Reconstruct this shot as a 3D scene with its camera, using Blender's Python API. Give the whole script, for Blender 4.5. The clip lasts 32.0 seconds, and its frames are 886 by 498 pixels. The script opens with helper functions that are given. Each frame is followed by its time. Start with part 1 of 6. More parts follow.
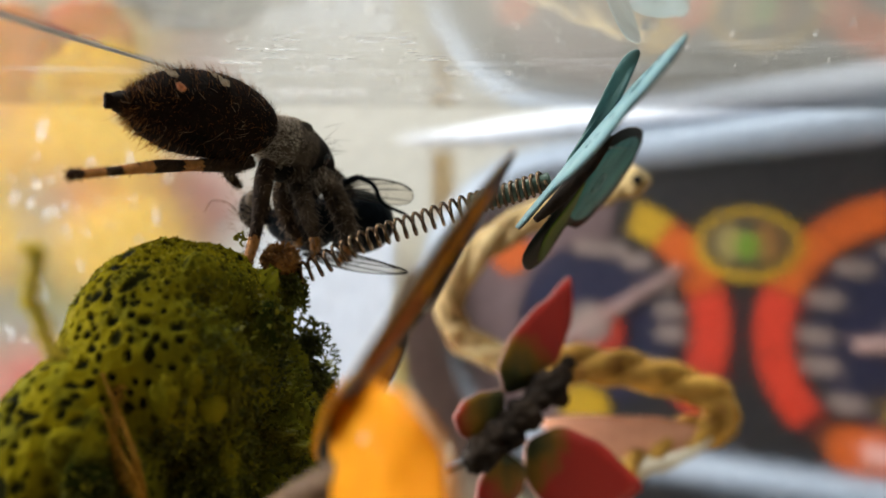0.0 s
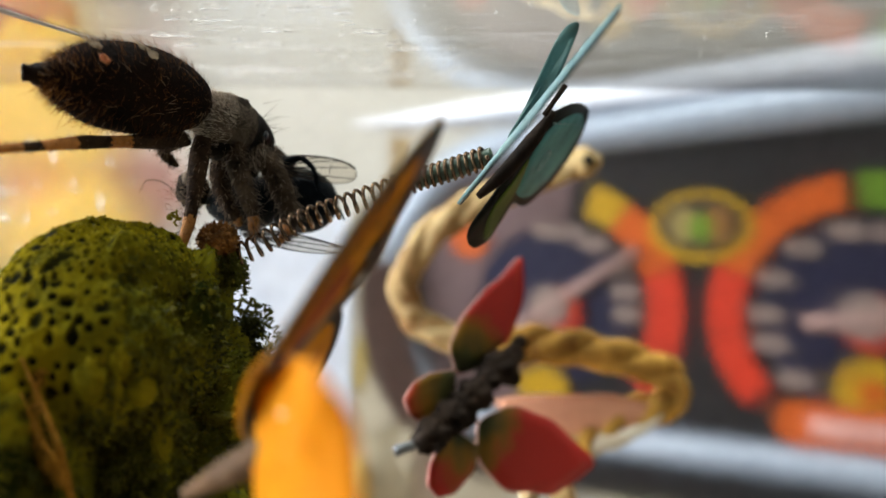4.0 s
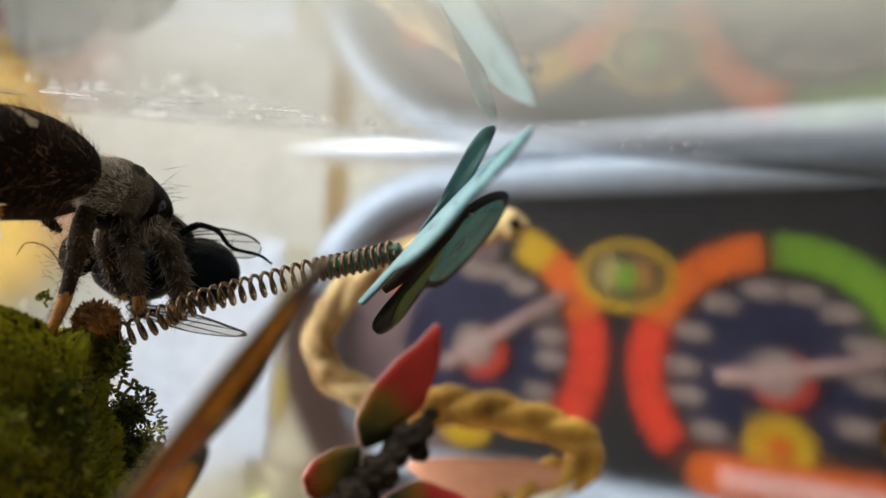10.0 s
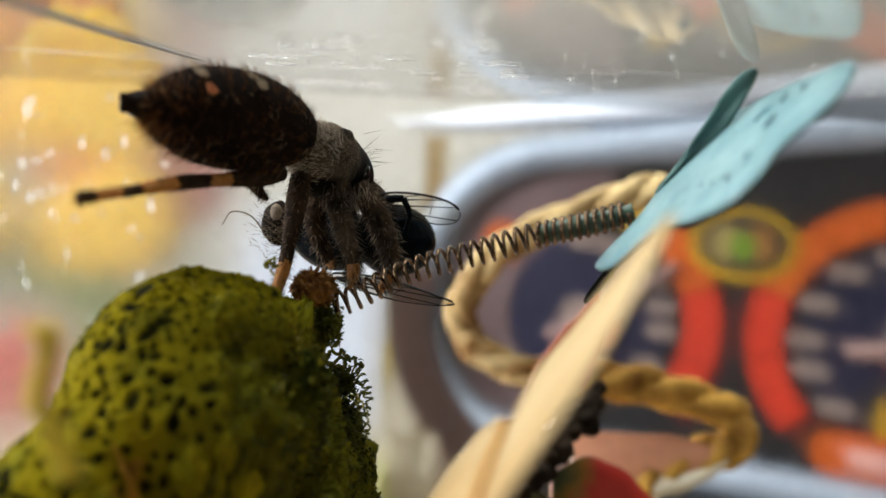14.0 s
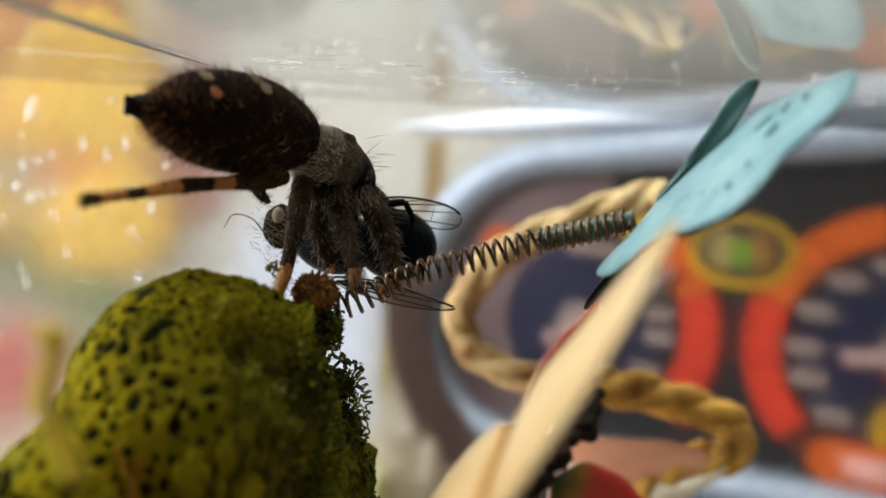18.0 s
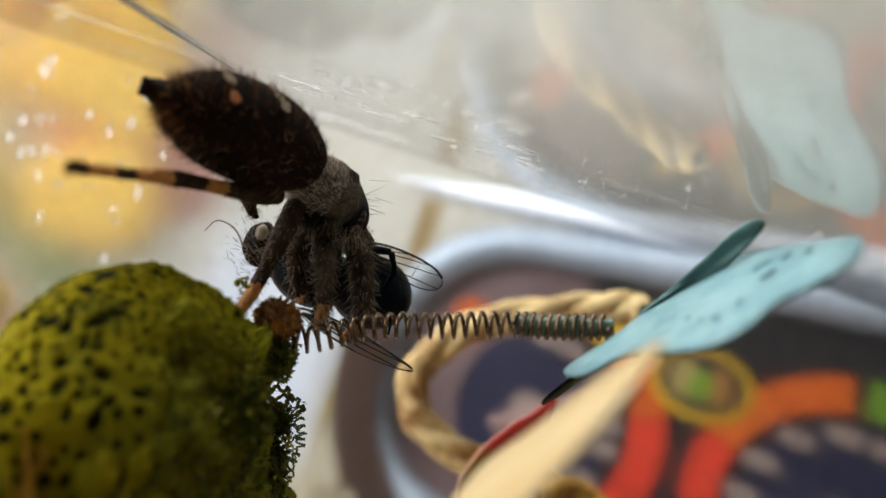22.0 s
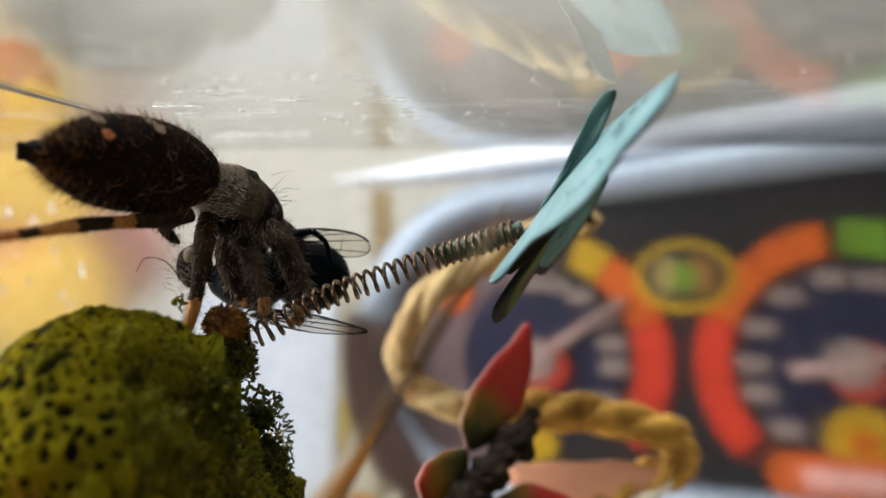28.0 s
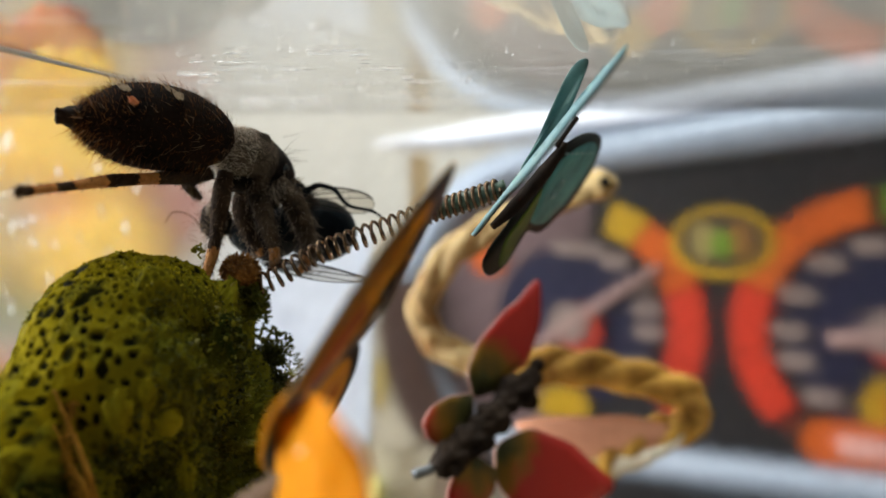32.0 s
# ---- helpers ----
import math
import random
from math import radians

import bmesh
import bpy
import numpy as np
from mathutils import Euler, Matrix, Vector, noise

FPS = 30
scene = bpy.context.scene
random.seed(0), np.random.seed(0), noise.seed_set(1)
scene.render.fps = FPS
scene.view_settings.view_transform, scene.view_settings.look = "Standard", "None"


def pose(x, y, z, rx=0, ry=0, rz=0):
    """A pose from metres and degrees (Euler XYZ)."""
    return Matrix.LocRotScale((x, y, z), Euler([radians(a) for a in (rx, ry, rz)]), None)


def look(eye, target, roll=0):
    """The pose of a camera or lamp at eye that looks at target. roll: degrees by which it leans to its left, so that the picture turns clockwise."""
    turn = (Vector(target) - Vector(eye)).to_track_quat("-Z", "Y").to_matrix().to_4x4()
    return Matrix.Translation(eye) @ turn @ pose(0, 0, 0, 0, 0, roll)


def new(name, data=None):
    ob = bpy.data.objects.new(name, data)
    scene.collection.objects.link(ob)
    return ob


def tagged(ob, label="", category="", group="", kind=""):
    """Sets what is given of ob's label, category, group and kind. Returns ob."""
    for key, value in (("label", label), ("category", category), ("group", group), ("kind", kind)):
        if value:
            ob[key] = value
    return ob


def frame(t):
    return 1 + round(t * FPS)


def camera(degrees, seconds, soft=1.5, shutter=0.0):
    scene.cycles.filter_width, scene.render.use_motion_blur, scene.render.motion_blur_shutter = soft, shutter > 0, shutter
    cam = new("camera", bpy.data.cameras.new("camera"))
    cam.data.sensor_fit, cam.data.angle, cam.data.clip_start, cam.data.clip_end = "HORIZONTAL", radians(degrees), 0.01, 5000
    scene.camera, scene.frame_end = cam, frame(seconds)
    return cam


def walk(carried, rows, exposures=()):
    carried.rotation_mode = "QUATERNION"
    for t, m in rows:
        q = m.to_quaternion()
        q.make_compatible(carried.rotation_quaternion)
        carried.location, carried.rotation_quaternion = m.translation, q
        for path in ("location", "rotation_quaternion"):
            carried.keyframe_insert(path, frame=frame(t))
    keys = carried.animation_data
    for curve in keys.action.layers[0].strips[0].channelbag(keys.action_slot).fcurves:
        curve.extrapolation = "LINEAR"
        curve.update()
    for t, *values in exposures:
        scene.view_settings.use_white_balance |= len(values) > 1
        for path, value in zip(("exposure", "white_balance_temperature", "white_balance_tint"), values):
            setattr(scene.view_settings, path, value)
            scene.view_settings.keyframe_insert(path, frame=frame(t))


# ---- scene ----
# A plan unit is 9 mm; the plan's axes are those of the first view, which looks down by 8.6 degrees.
UNIT, EYE, TILT, STAND = 0.009, 0.262, -8.6, 0.164
PLAN = Matrix.Translation((0, 0, EYE)) @ Matrix.Rotation(radians(TILT), 4, "X") @ Matrix.Diagonal((UNIT, UNIT, UNIT, 1))
TURN = Matrix.Rotation(radians(TILT), 4, "X")

# ---- camera ----
cam = camera(65.0, 32.0)
cam.data.dof.use_dof = True
cam.data.dof.focus_distance = 0.0495
cam.data.dof.aperture_fstop = 23.0
PATH = [
    (0.0, 0.0207, -0.0036, 0.0133, 89.72, -0.41, 0.08),
    (0.5, 0.0224, 0.0253, 0.0249, 89.72, -0.34, 0.12),
    (1.0, 0.0303, -0.0034, 0.0500, 89.90, -0.30, 0.40),
    (1.5, 0.0143, -0.1372, 0.0573, 89.82, -0.13, 0.77),
    (2.0, 0.0490, -0.1760, 0.0033, 89.22, 0.01, 0.51),
    (2.5, 0.0529, -0.1343, 0.0066, 89.36, 0.06, 0.63),
    (3.0, 0.1489, -0.0411, -0.0038, 89.06, 0.07, -0.61),
    (3.5, 0.1940, -0.0679, -0.1105, 87.85, 0.12, -1.64),
    (4.0, 0.1767, 0.0743, -0.0542, 88.54, 0.22, -3.11),
    (4.5, 0.1206, 0.6745, -0.1535, 88.20, 0.45, -4.53),
    (6.5, 0.0427, 0.7832, -0.4022, 87.47, 2.66, -5.24),
    (7.0, 0.3756, -0.4375, -0.4143, 86.04, 2.91, -2.20),
    (7.5, 1.0760, -0.7157, -0.2014, 88.22, 2.36, -4.92),
    (8.0, 1.2630, -0.5273, -0.1187, 89.12, 0.59, -8.00),
    (8.5, 1.2562, -0.3758, 0.1733, 91.06, -2.24, -10.46),
    (9.0, 0.6976, 0.1542, 0.3752, 92.10, -3.31, -7.88),
    (9.5, 0.4278, 0.3456, 0.4387, 91.06, -3.39, -7.57),
    (10.0, 0.4141, 0.3341, 0.4889, 90.94, -3.38, -8.49),
    (10.5, -0.0251, 0.4886, 0.5466, 89.98, -4.16, -4.51),
    (11.0, -0.2360, 0.5849, 0.5378, 89.76, -3.74, -3.27),
    (11.5, -0.3739, 0.6896, 0.4833, 89.19, -3.49, -1.98),
    (12.0, -0.4231, 0.7310, 0.4923, 89.71, -3.25, -1.67),
    (12.5, -0.4782, 0.7410, 0.4764, 89.58, -2.92, -1.50),
    (13.0, -0.5473, 0.7666, 0.3849, 88.64, -2.71, -1.38),
    (13.5, -0.5429, 0.7629, 0.3812, 88.44, -2.71, -1.34),
    (14.0, -0.5548, 0.7702, 0.3744, 88.28, -2.67, -1.27),
    (14.5, -0.5538, 0.7663, 0.3712, 88.09, -2.64, -1.14),
    (16.5, -0.5676, 0.7531, 0.3699, 88.38, -2.48, -1.30),
    (17.0, -0.5774, 0.7550, 0.3743, 88.43, -2.44, -1.32),
    (17.5, -0.5732, 0.7559, 0.3708, 88.59, -2.61, -1.28),
    (18.0, -0.5771, 0.7573, 0.3802, 88.62, -3.21, -1.38),
    (18.5, -0.5851, 0.7613, 0.2840, 87.51, -4.81, -1.28),
    (19.0, -0.4998, 0.8363, -0.0641, 83.46, -7.58, -1.71),
    (19.5, -0.2383, 0.8457, -0.1233, 83.89, -10.37, -5.45),
    (20.0, -0.4860, 0.8080, 0.0087, 87.52, -12.94, -1.75),
    (20.5, -0.5804, 0.8186, 0.2243, 90.66, -15.20, -2.10),
    (21.0, -0.5898, 0.8402, 0.3789, 94.19, -16.70, -3.02),
    (21.5, -0.6018, 0.8674, 0.3714, 94.84, -17.47, -3.62),
    (22.0, -0.6055, 0.8583, 0.3761, 94.11, -17.61, -3.61),
    (22.5, -0.5801, 0.8564, 0.3372, 93.02, -17.57, -3.12),
    (23.0, -0.5861, 0.8534, 0.3321, 92.65, -17.45, -3.17),
    (23.5, -0.5770, 0.8498, 0.3227, 92.10, -17.43, -2.88),
    (24.0, -0.5884, 0.8562, 0.2875, 92.02, -17.40, -2.98),
    (24.5, -0.5791, 0.8643, 0.2369, 91.51, -17.16, -2.64),
    (25.0, -0.5674, 0.8583, 0.2365, 91.68, -15.89, -2.22),
    (25.5, -0.5481, 0.8110, 0.2726, 92.00, -13.02, -1.85),
    (27.5, -0.0721, 0.6255, 0.2738, 93.72, 0.79, -6.94),
    (28.0, -0.1732, 0.4929, 0.1585, 92.77, 1.33, -4.92),
    (28.5, -0.3747, 0.2863, 0.1779, 92.76, 1.40, -1.44),
    (29.0, -0.3867, 0.1125, 0.2503, 92.74, 1.39, 0.38),
    (29.5, -0.3963, 0.1730, 0.2116, 92.15, 1.16, 0.99),
    (30.0, -0.4045, 0.2228, 0.1808, 91.70, 0.99, 1.19),
    (30.5, -0.4019, 0.0559, 0.1926, 91.82, 1.18, 1.90),
    (31.0, -0.2730, -0.0217, 0.1097, 90.87, 2.07, 1.46),
    (31.5, -0.1444, 0.1023, 0.1840, 91.39, 2.27, 0.32),
    (32.0, 0.2093, -0.0612, 0.0560, 89.93, 0.67, -1.48),
]


def cam_pose(x, y, z, rx, ry, rz):
    return Matrix.Translation(PLAN @ Vector((x, y, z))) @ TURN @ pose(0, 0, 0, rx, ry, rz)


walk(cam, [(t, cam_pose(x, y, z, rx, ry, rz)) for t, x, y, z, rx, ry, rz in PATH], [(0.0, 0.0), (3.0, 0.02), (4.0, 0.12), (7.0, 0.22), (8.0, 0.05), (12.0, 0.04), (18.0, -0.02), (20.0, 0.10), (21.0, -0.06), (25.0, -0.06), (28.0, 0.0), (32.0, 0.0)])

# ---- light ----
world = bpy.data.worlds.new("sky")
scene.world = world
world.use_nodes = True
sky = world.node_tree.nodes.new("ShaderNodeTexSky")
sky.sky_type, sky.sun_disc, sky.sun_elevation, sky.sun_rotation = "NISHITA", False, radians(35), radians(60)
world.node_tree.links.new(sky.outputs[0], world.node_tree.nodes["Background"].inputs[0])
world.node_tree.nodes["Background"].inputs[1].default_value = 0.1


def area_lamp(name, m, w, h, watts, colour):
    data = bpy.data.lights.new(name, "AREA")
    data.shape, data.size, data.size_y, data.energy, data.color = "RECTANGLE", w, h, watts, colour
    ob = new(name, data)
    ob.matrix_world = m
    return ob


# Unseen window on the left, set close to the flowers to brighten them.
area_lamp("unseen_window_light", look((-0.63, 0.08, 0.46), (-0.1, 0.42, 0.27)), 0.5, 0.55, 7.5, (0.93, 0.97, 1.0))
# Fill lamp in a made-up second window; it brightens the backdrop and flowers.
area_lamp("backdrop_fill_light", look((-0.63, 0.68, 0.46), (-0.1, 0.80, 0.35)), 0.5, 0.55, 5.5, (1.0, 0.97, 0.92))
# Unseen ceiling lamp for the light from above.
area_lamp("ceiling_light_glow", look((-0.15, 0.45, 1.64), (-0.15, 0.45, 0)), 0.6, 0.6, 13.5, (0.925, 0.985, 0.995))


# ---- materials ----
def material(name, colour, rough=0.6, metal=0.0, dark=None, scale=300.0, bump=0.0, bump_scale=800.0, spec=0.5, random=0.0, stretch=(1, 1, 1), sheen=0.0, trans=0.0, sss=0.0, detail=6.0, through_light=0.0):
    """A principled surface with a coarse and a fine noise in its colour and a fine relief."""
    m = bpy.data.materials.new(name)
    m.use_nodes = True
    t = m.node_tree
    b = t.nodes["Principled BSDF"]
    b.inputs["Roughness"].default_value, b.inputs["Metallic"].default_value = rough, metal
    b.inputs["Specular IOR Level"].default_value = spec
    b.inputs["Sheen Weight"].default_value = sheen
    b.inputs["Transmission Weight"].default_value = trans
    if sss:
        b.inputs["Subsurface Weight"].default_value = sss
        b.inputs["Subsurface Radius"].default_value = (0.002, 0.0015, 0.0008)
    dark = dark or tuple(c * 0.6 for c in colour)
    co = t.nodes.new("ShaderNodeTexCoord")
    mp = t.nodes.new("ShaderNodeMapping")
    mp.inputs["Scale"].default_value = stretch
    t.links.new(co.outputs["Object"], mp.inputs[0])
    n1, n2 = t.nodes.new("ShaderNodeTexNoise"), t.nodes.new("ShaderNodeTexNoise")
    n1.inputs["Scale"].default_value, n1.inputs["Detail"].default_value = scale, detail
    n2.inputs["Scale"].default_value, n2.inputs["Detail"].default_value = scale * 6, 3
    for n in (n1, n2):
        t.links.new(mp.outputs[0], n.inputs["Vector"])
    add = t.nodes.new("ShaderNodeMath")
    add.operation = "MULTIPLY_ADD"
    add.inputs[1].default_value = 0.35
    t.links.new(n2.outputs["Fac"], add.inputs[0])
    t.links.new(n1.outputs["Fac"], add.inputs[2])
    ramp = t.nodes.new("ShaderNodeValToRGB")
    ramp.color_ramp.elements[0].position, ramp.color_ramp.elements[1].position = 0.45, 0.85
    ramp.color_ramp.elements[0].color, ramp.color_ramp.elements[1].color = (*dark, 1), (*colour, 1)
    t.links.new(add.outputs[0], ramp.inputs[0])
    out = ramp.outputs[0]
    if random:
        info = t.nodes.new("ShaderNodeObjectInfo")
        geo = t.nodes.new("ShaderNodeNewGeometry")
        sm = t.nodes.new("ShaderNodeMath")
        sm.operation = "ADD"
        t.links.new(info.outputs["Random"], sm.inputs[0])
        t.links.new(geo.outputs["Random Per Island"], sm.inputs[1])
        mr = t.nodes.new("ShaderNodeMapRange")
        mr.inputs[1].default_value, mr.inputs[2].default_value = 0, 2
        mr.inputs[3].default_value, mr.inputs[4].default_value = 1 - random, 1 + random
        t.links.new(sm.outputs[0], mr.inputs[0])
        hs = t.nodes.new("ShaderNodeHueSaturation")
        t.links.new(mr.outputs[0], hs.inputs["Value"])
        t.links.new(out, hs.inputs["Color"])
        out = hs.outputs[0]
    t.links.new(out, b.inputs["Base Color"])
    if bump:
        n3, bp = t.nodes.new("ShaderNodeTexNoise"), t.nodes.new("ShaderNodeBump")
        n3.inputs["Scale"].default_value, n3.inputs["Detail"].default_value = bump_scale, 5
        bp.inputs["Strength"].default_value, bp.inputs["Distance"].default_value = bump, 0.0003
        t.links.new(mp.outputs[0], n3.inputs["Vector"])
        t.links.new(n3.outputs["Fac"], bp.inputs["Height"])
        t.links.new(bp.outputs[0], b.inputs["Normal"])
    if through_light:
        tl, mx = t.nodes.new("ShaderNodeBsdfTranslucent"), t.nodes.new("ShaderNodeMixShader")
        mx.inputs[0].default_value = through_light
        t.links.new(out, tl.inputs[0])
        t.links.new(b.outputs[0], mx.inputs[1])
        t.links.new(tl.outputs[0], mx.inputs[2])
        t.links.new(mx.outputs[0], t.nodes["Material Output"].inputs[0])
    return m


def thin_clear(name, gloss, rough, haze, grain=130.0):
    """Clear plastic seen through: mostly straight through, a little gloss, a little milky dust."""
    m = bpy.data.materials.new(name)
    m.use_nodes = True
    t = m.node_tree
    t.nodes.remove(t.nodes["Principled BSDF"])
    tr, gl, df, m1, m2 = (t.nodes.new(k) for k in ("ShaderNodeBsdfTransparent", "ShaderNodeBsdfGlossy", "ShaderNodeBsdfTranslucent", "ShaderNodeMixShader", "ShaderNodeMixShader"))
    gl.inputs["Roughness"].default_value = rough
    df.inputs[0].default_value = (0.9, 0.9, 0.9, 1)
    co, nz, mr = t.nodes.new("ShaderNodeTexCoord"), t.nodes.new("ShaderNodeTexNoise"), t.nodes.new("ShaderNodeMapRange")
    nz.inputs["Scale"].default_value, nz.inputs["Detail"].default_value = grain, 6
    mr.inputs[1].default_value, mr.inputs[2].default_value, mr.inputs[3].default_value, mr.inputs[4].default_value = 0.3, 0.75, haze * 0.3, haze * 1.7
    t.links.new(co.outputs["Object"], nz.inputs["Vector"])
    t.links.new(nz.outputs["Fac"], mr.inputs[0])
    t.links.new(mr.outputs[0], m1.inputs[0])
    t.links.new(tr.outputs[0], m1.inputs[1])
    t.links.new(df.outputs[0], m1.inputs[2])
    m2.inputs[0].default_value = gloss
    t.links.new(m1.outputs[0], m2.inputs[1])
    t.links.new(gl.outputs[0], m2.inputs[2])
    t.links.new(m2.outputs[0], t.nodes["Material Output"].inputs[0])
    return m


def misted_plastic(name, ior, rough, haze):
    """Plastic wet with fine mist: it scatters what is behind it into soft patches."""
    m = bpy.data.materials.new(name)
    m.use_nodes = True
    t = m.node_tree
    t.nodes.remove(t.nodes["Principled BSDF"])
    rf, tr, df, m1, m2, co, nz, mr = (t.nodes.new(k) for k in ("ShaderNodeBsdfRefraction", "ShaderNodeBsdfTransparent", "ShaderNodeBsdfTranslucent", "ShaderNodeMixShader", "ShaderNodeMixShader", "ShaderNodeTexCoord", "ShaderNodeTexNoise", "ShaderNodeMapRange"))
    rf.inputs["IOR"].default_value, rf.inputs["Roughness"].default_value = ior, rough
    df.inputs[0].default_value = (0.9, 0.9, 0.88, 1)
    nz.inputs["Scale"].default_value, nz.inputs["Detail"].default_value = 160, 4
    mr.inputs[1].default_value, mr.inputs[2].default_value, mr.inputs[3].default_value, mr.inputs[4].default_value = 0.35, 0.7, 1.0, 0.84
    t.links.new(co.outputs["Object"], nz.inputs["Vector"])
    t.links.new(nz.outputs["Fac"], mr.inputs[0])
    t.links.new(mr.outputs[0], m1.inputs[0])
    t.links.new(tr.outputs[0], m1.inputs[1])
    t.links.new(rf.outputs[0], m1.inputs[2])
    m2.inputs[0].default_value = haze
    t.links.new(m1.outputs[0], m2.inputs[1])
    t.links.new(df.outputs[0], m2.inputs[2])
    t.links.new(m2.outputs[0], t.nodes["Material Output"].inputs[0])
    return m


def banded(name, centre, stops, rough=0.5):
    """A print whose colour changes with the distance from a point of its thing, with a ragged edge."""
    m = bpy.data.materials.new(name)
    m.use_nodes = True
    t = m.node_tree
    b = t.nodes["Principled BSDF"]
    b.inputs["Roughness"].default_value, b.inputs["Specular IOR Level"].default_value = rough, 0.12
    co, ds, nz, ad, ramp = (t.nodes.new(k) for k in ("ShaderNodeTexCoord", "ShaderNodeVectorMath", "ShaderNodeTexNoise", "ShaderNodeMath", "ShaderNodeValToRGB"))
    ds.operation, ad.operation = "DISTANCE", "MULTIPLY_ADD"
    ds.inputs[1].default_value = centre
    nz.inputs["Scale"].default_value, nz.inputs["Detail"].default_value = 350, 5
    t.links.new(co.outputs["Object"], ds.inputs[0])
    t.links.new(co.outputs["Object"], nz.inputs["Vector"])
    t.links.new(nz.outputs["Fac"], ad.inputs[0])
    ad.inputs[1].default_value = 0.006
    t.links.new(ds.outputs["Value"], ad.inputs[2])
    mr = t.nodes.new("ShaderNodeMapRange")
    mr.inputs[1].default_value, mr.inputs[2].default_value = 0.003, 0.035
    t.links.new(ad.outputs[0], mr.inputs[0])
    t.links.new(mr.outputs[0], ramp.inputs[0])
    e = ramp.color_ramp.elements
    while len(e) < len(stops):
        e.new(0.5)
    for k, (p, c) in enumerate(stops):
        e[k].position, e[k].color = p, (*c, 1)
    t.links.new(ramp.outputs[0], b.inputs["Base Color"])
    return m


def clear_plastic(name, tint=(1, 1, 1), ior=1.5, rough=0.02, bump=0.0, bump_scale=60.0, haze=0.0, streaks=0.0):
    """Clear sheet: it lets light straight through and mirrors by Fresnel."""
    m = bpy.data.materials.new(name)
    m.use_nodes = True
    t = m.node_tree
    t.nodes.remove(t.nodes["Principled BSDF"])
    tr, gl, mx, fr = (t.nodes.new(k) for k in ("ShaderNodeBsdfTransparent", "ShaderNodeBsdfGlossy", "ShaderNodeMixShader", "ShaderNodeFresnel"))
    tr.inputs[0].default_value = (*tint, 1)
    gl.inputs["Roughness"].default_value = rough
    fr.inputs[0].default_value = ior
    if bump:
        co, n, bp = t.nodes.new("ShaderNodeTexCoord"), t.nodes.new("ShaderNodeTexNoise"), t.nodes.new("ShaderNodeBump")
        n.inputs["Scale"].default_value, n.inputs["Detail"].default_value = bump_scale, 3
        bp.inputs["Strength"].default_value, bp.inputs["Distance"].default_value = bump, 0.0005
        t.links.new(co.outputs["Object"], n.inputs["Vector"])
        t.links.new(n.outputs["Fac"], bp.inputs["Height"])
        t.links.new(bp.outputs[0], gl.inputs["Normal"])
    t.links.new(fr.outputs[0], mx.inputs[0])
    clear = tr.outputs[0]
    if haze:
        df, mh = t.nodes.new("ShaderNodeBsdfTranslucent"), t.nodes.new("ShaderNodeMixShader")
        df.inputs[0].default_value = (0.9, 0.9, 0.9, 1)
        co, nz, mr = t.nodes.new("ShaderNodeTexCoord"), t.nodes.new("ShaderNodeTexNoise"), t.nodes.new("ShaderNodeMapRange")
        nz.inputs["Scale"].default_value, nz.inputs["Detail"].default_value = 130, 6
        mr.inputs[1].default_value, mr.inputs[2].default_value, mr.inputs[3].default_value, mr.inputs[4].default_value = 0.3, 0.75, haze * 0.4, haze * 1.5
        t.links.new(co.outputs["Object"], nz.inputs["Vector"])
        t.links.new(nz.outputs["Fac"], mr.inputs[0])
        cover = mr.outputs[0]
        if streaks:
            # streaky light painted on the lid: broad patches broken up by fine ones
            mp, broad, fine, both, ms, sm = (t.nodes.new(k) for k in ("ShaderNodeMapping", "ShaderNodeTexNoise", "ShaderNodeTexNoise", "ShaderNodeMath", "ShaderNodeMapRange", "ShaderNodeMath"))
            mp.inputs["Rotation"].default_value, mp.inputs["Scale"].default_value = (0, 0, 0.5), (1.0, 2.6, 1.0)
            broad.inputs["Scale"].default_value, broad.inputs["Detail"].default_value, broad.inputs["Distortion"].default_value = 32, 6, 0.9
            fine.inputs["Scale"].default_value, fine.inputs["Detail"].default_value = 260, 4
            t.links.new(co.outputs["Object"], mp.inputs[0])
            t.links.new(mp.outputs[0], broad.inputs["Vector"])
            t.links.new(mp.outputs[0], fine.inputs["Vector"])
            both.operation, both.inputs[1].default_value = "MULTIPLY_ADD", 0.45
            t.links.new(fine.outputs["Fac"], both.inputs[0])
            t.links.new(broad.outputs["Fac"], both.inputs[2])
            ms.inputs[1].default_value, ms.inputs[2].default_value, ms.inputs[3].default_value, ms.inputs[4].default_value = 0.72, 0.98, 0.0, streaks
            t.links.new(both.outputs[0], ms.inputs[0])
            sm.operation = "ADD"
            t.links.new(mr.outputs[0], sm.inputs[0])
            t.links.new(ms.outputs[0], sm.inputs[1])
            cover = sm.outputs[0]
        t.links.new(cover, mh.inputs[0])
        t.links.new(tr.outputs[0], mh.inputs[1])
        t.links.new(df.outputs[0], mh.inputs[2])
        clear = mh.outputs[0]
    t.links.new(clear, mx.inputs[1])
    t.links.new(gl.outputs[0], mx.inputs[2])
    t.links.new(mx.outputs[0], t.nodes["Material Output"].inputs[0])
    return m


def glowing(name, colour, power):
    m = bpy.data.materials.new(name)
    m.use_nodes = True
    b = m.node_tree.nodes["Principled BSDF"]
    b.inputs["Base Color"].default_value = (*colour, 1)
    b.inputs["Emission Color"].default_value = (*colour, 1)
    b.inputs["Emission Strength"].default_value = power
    return m


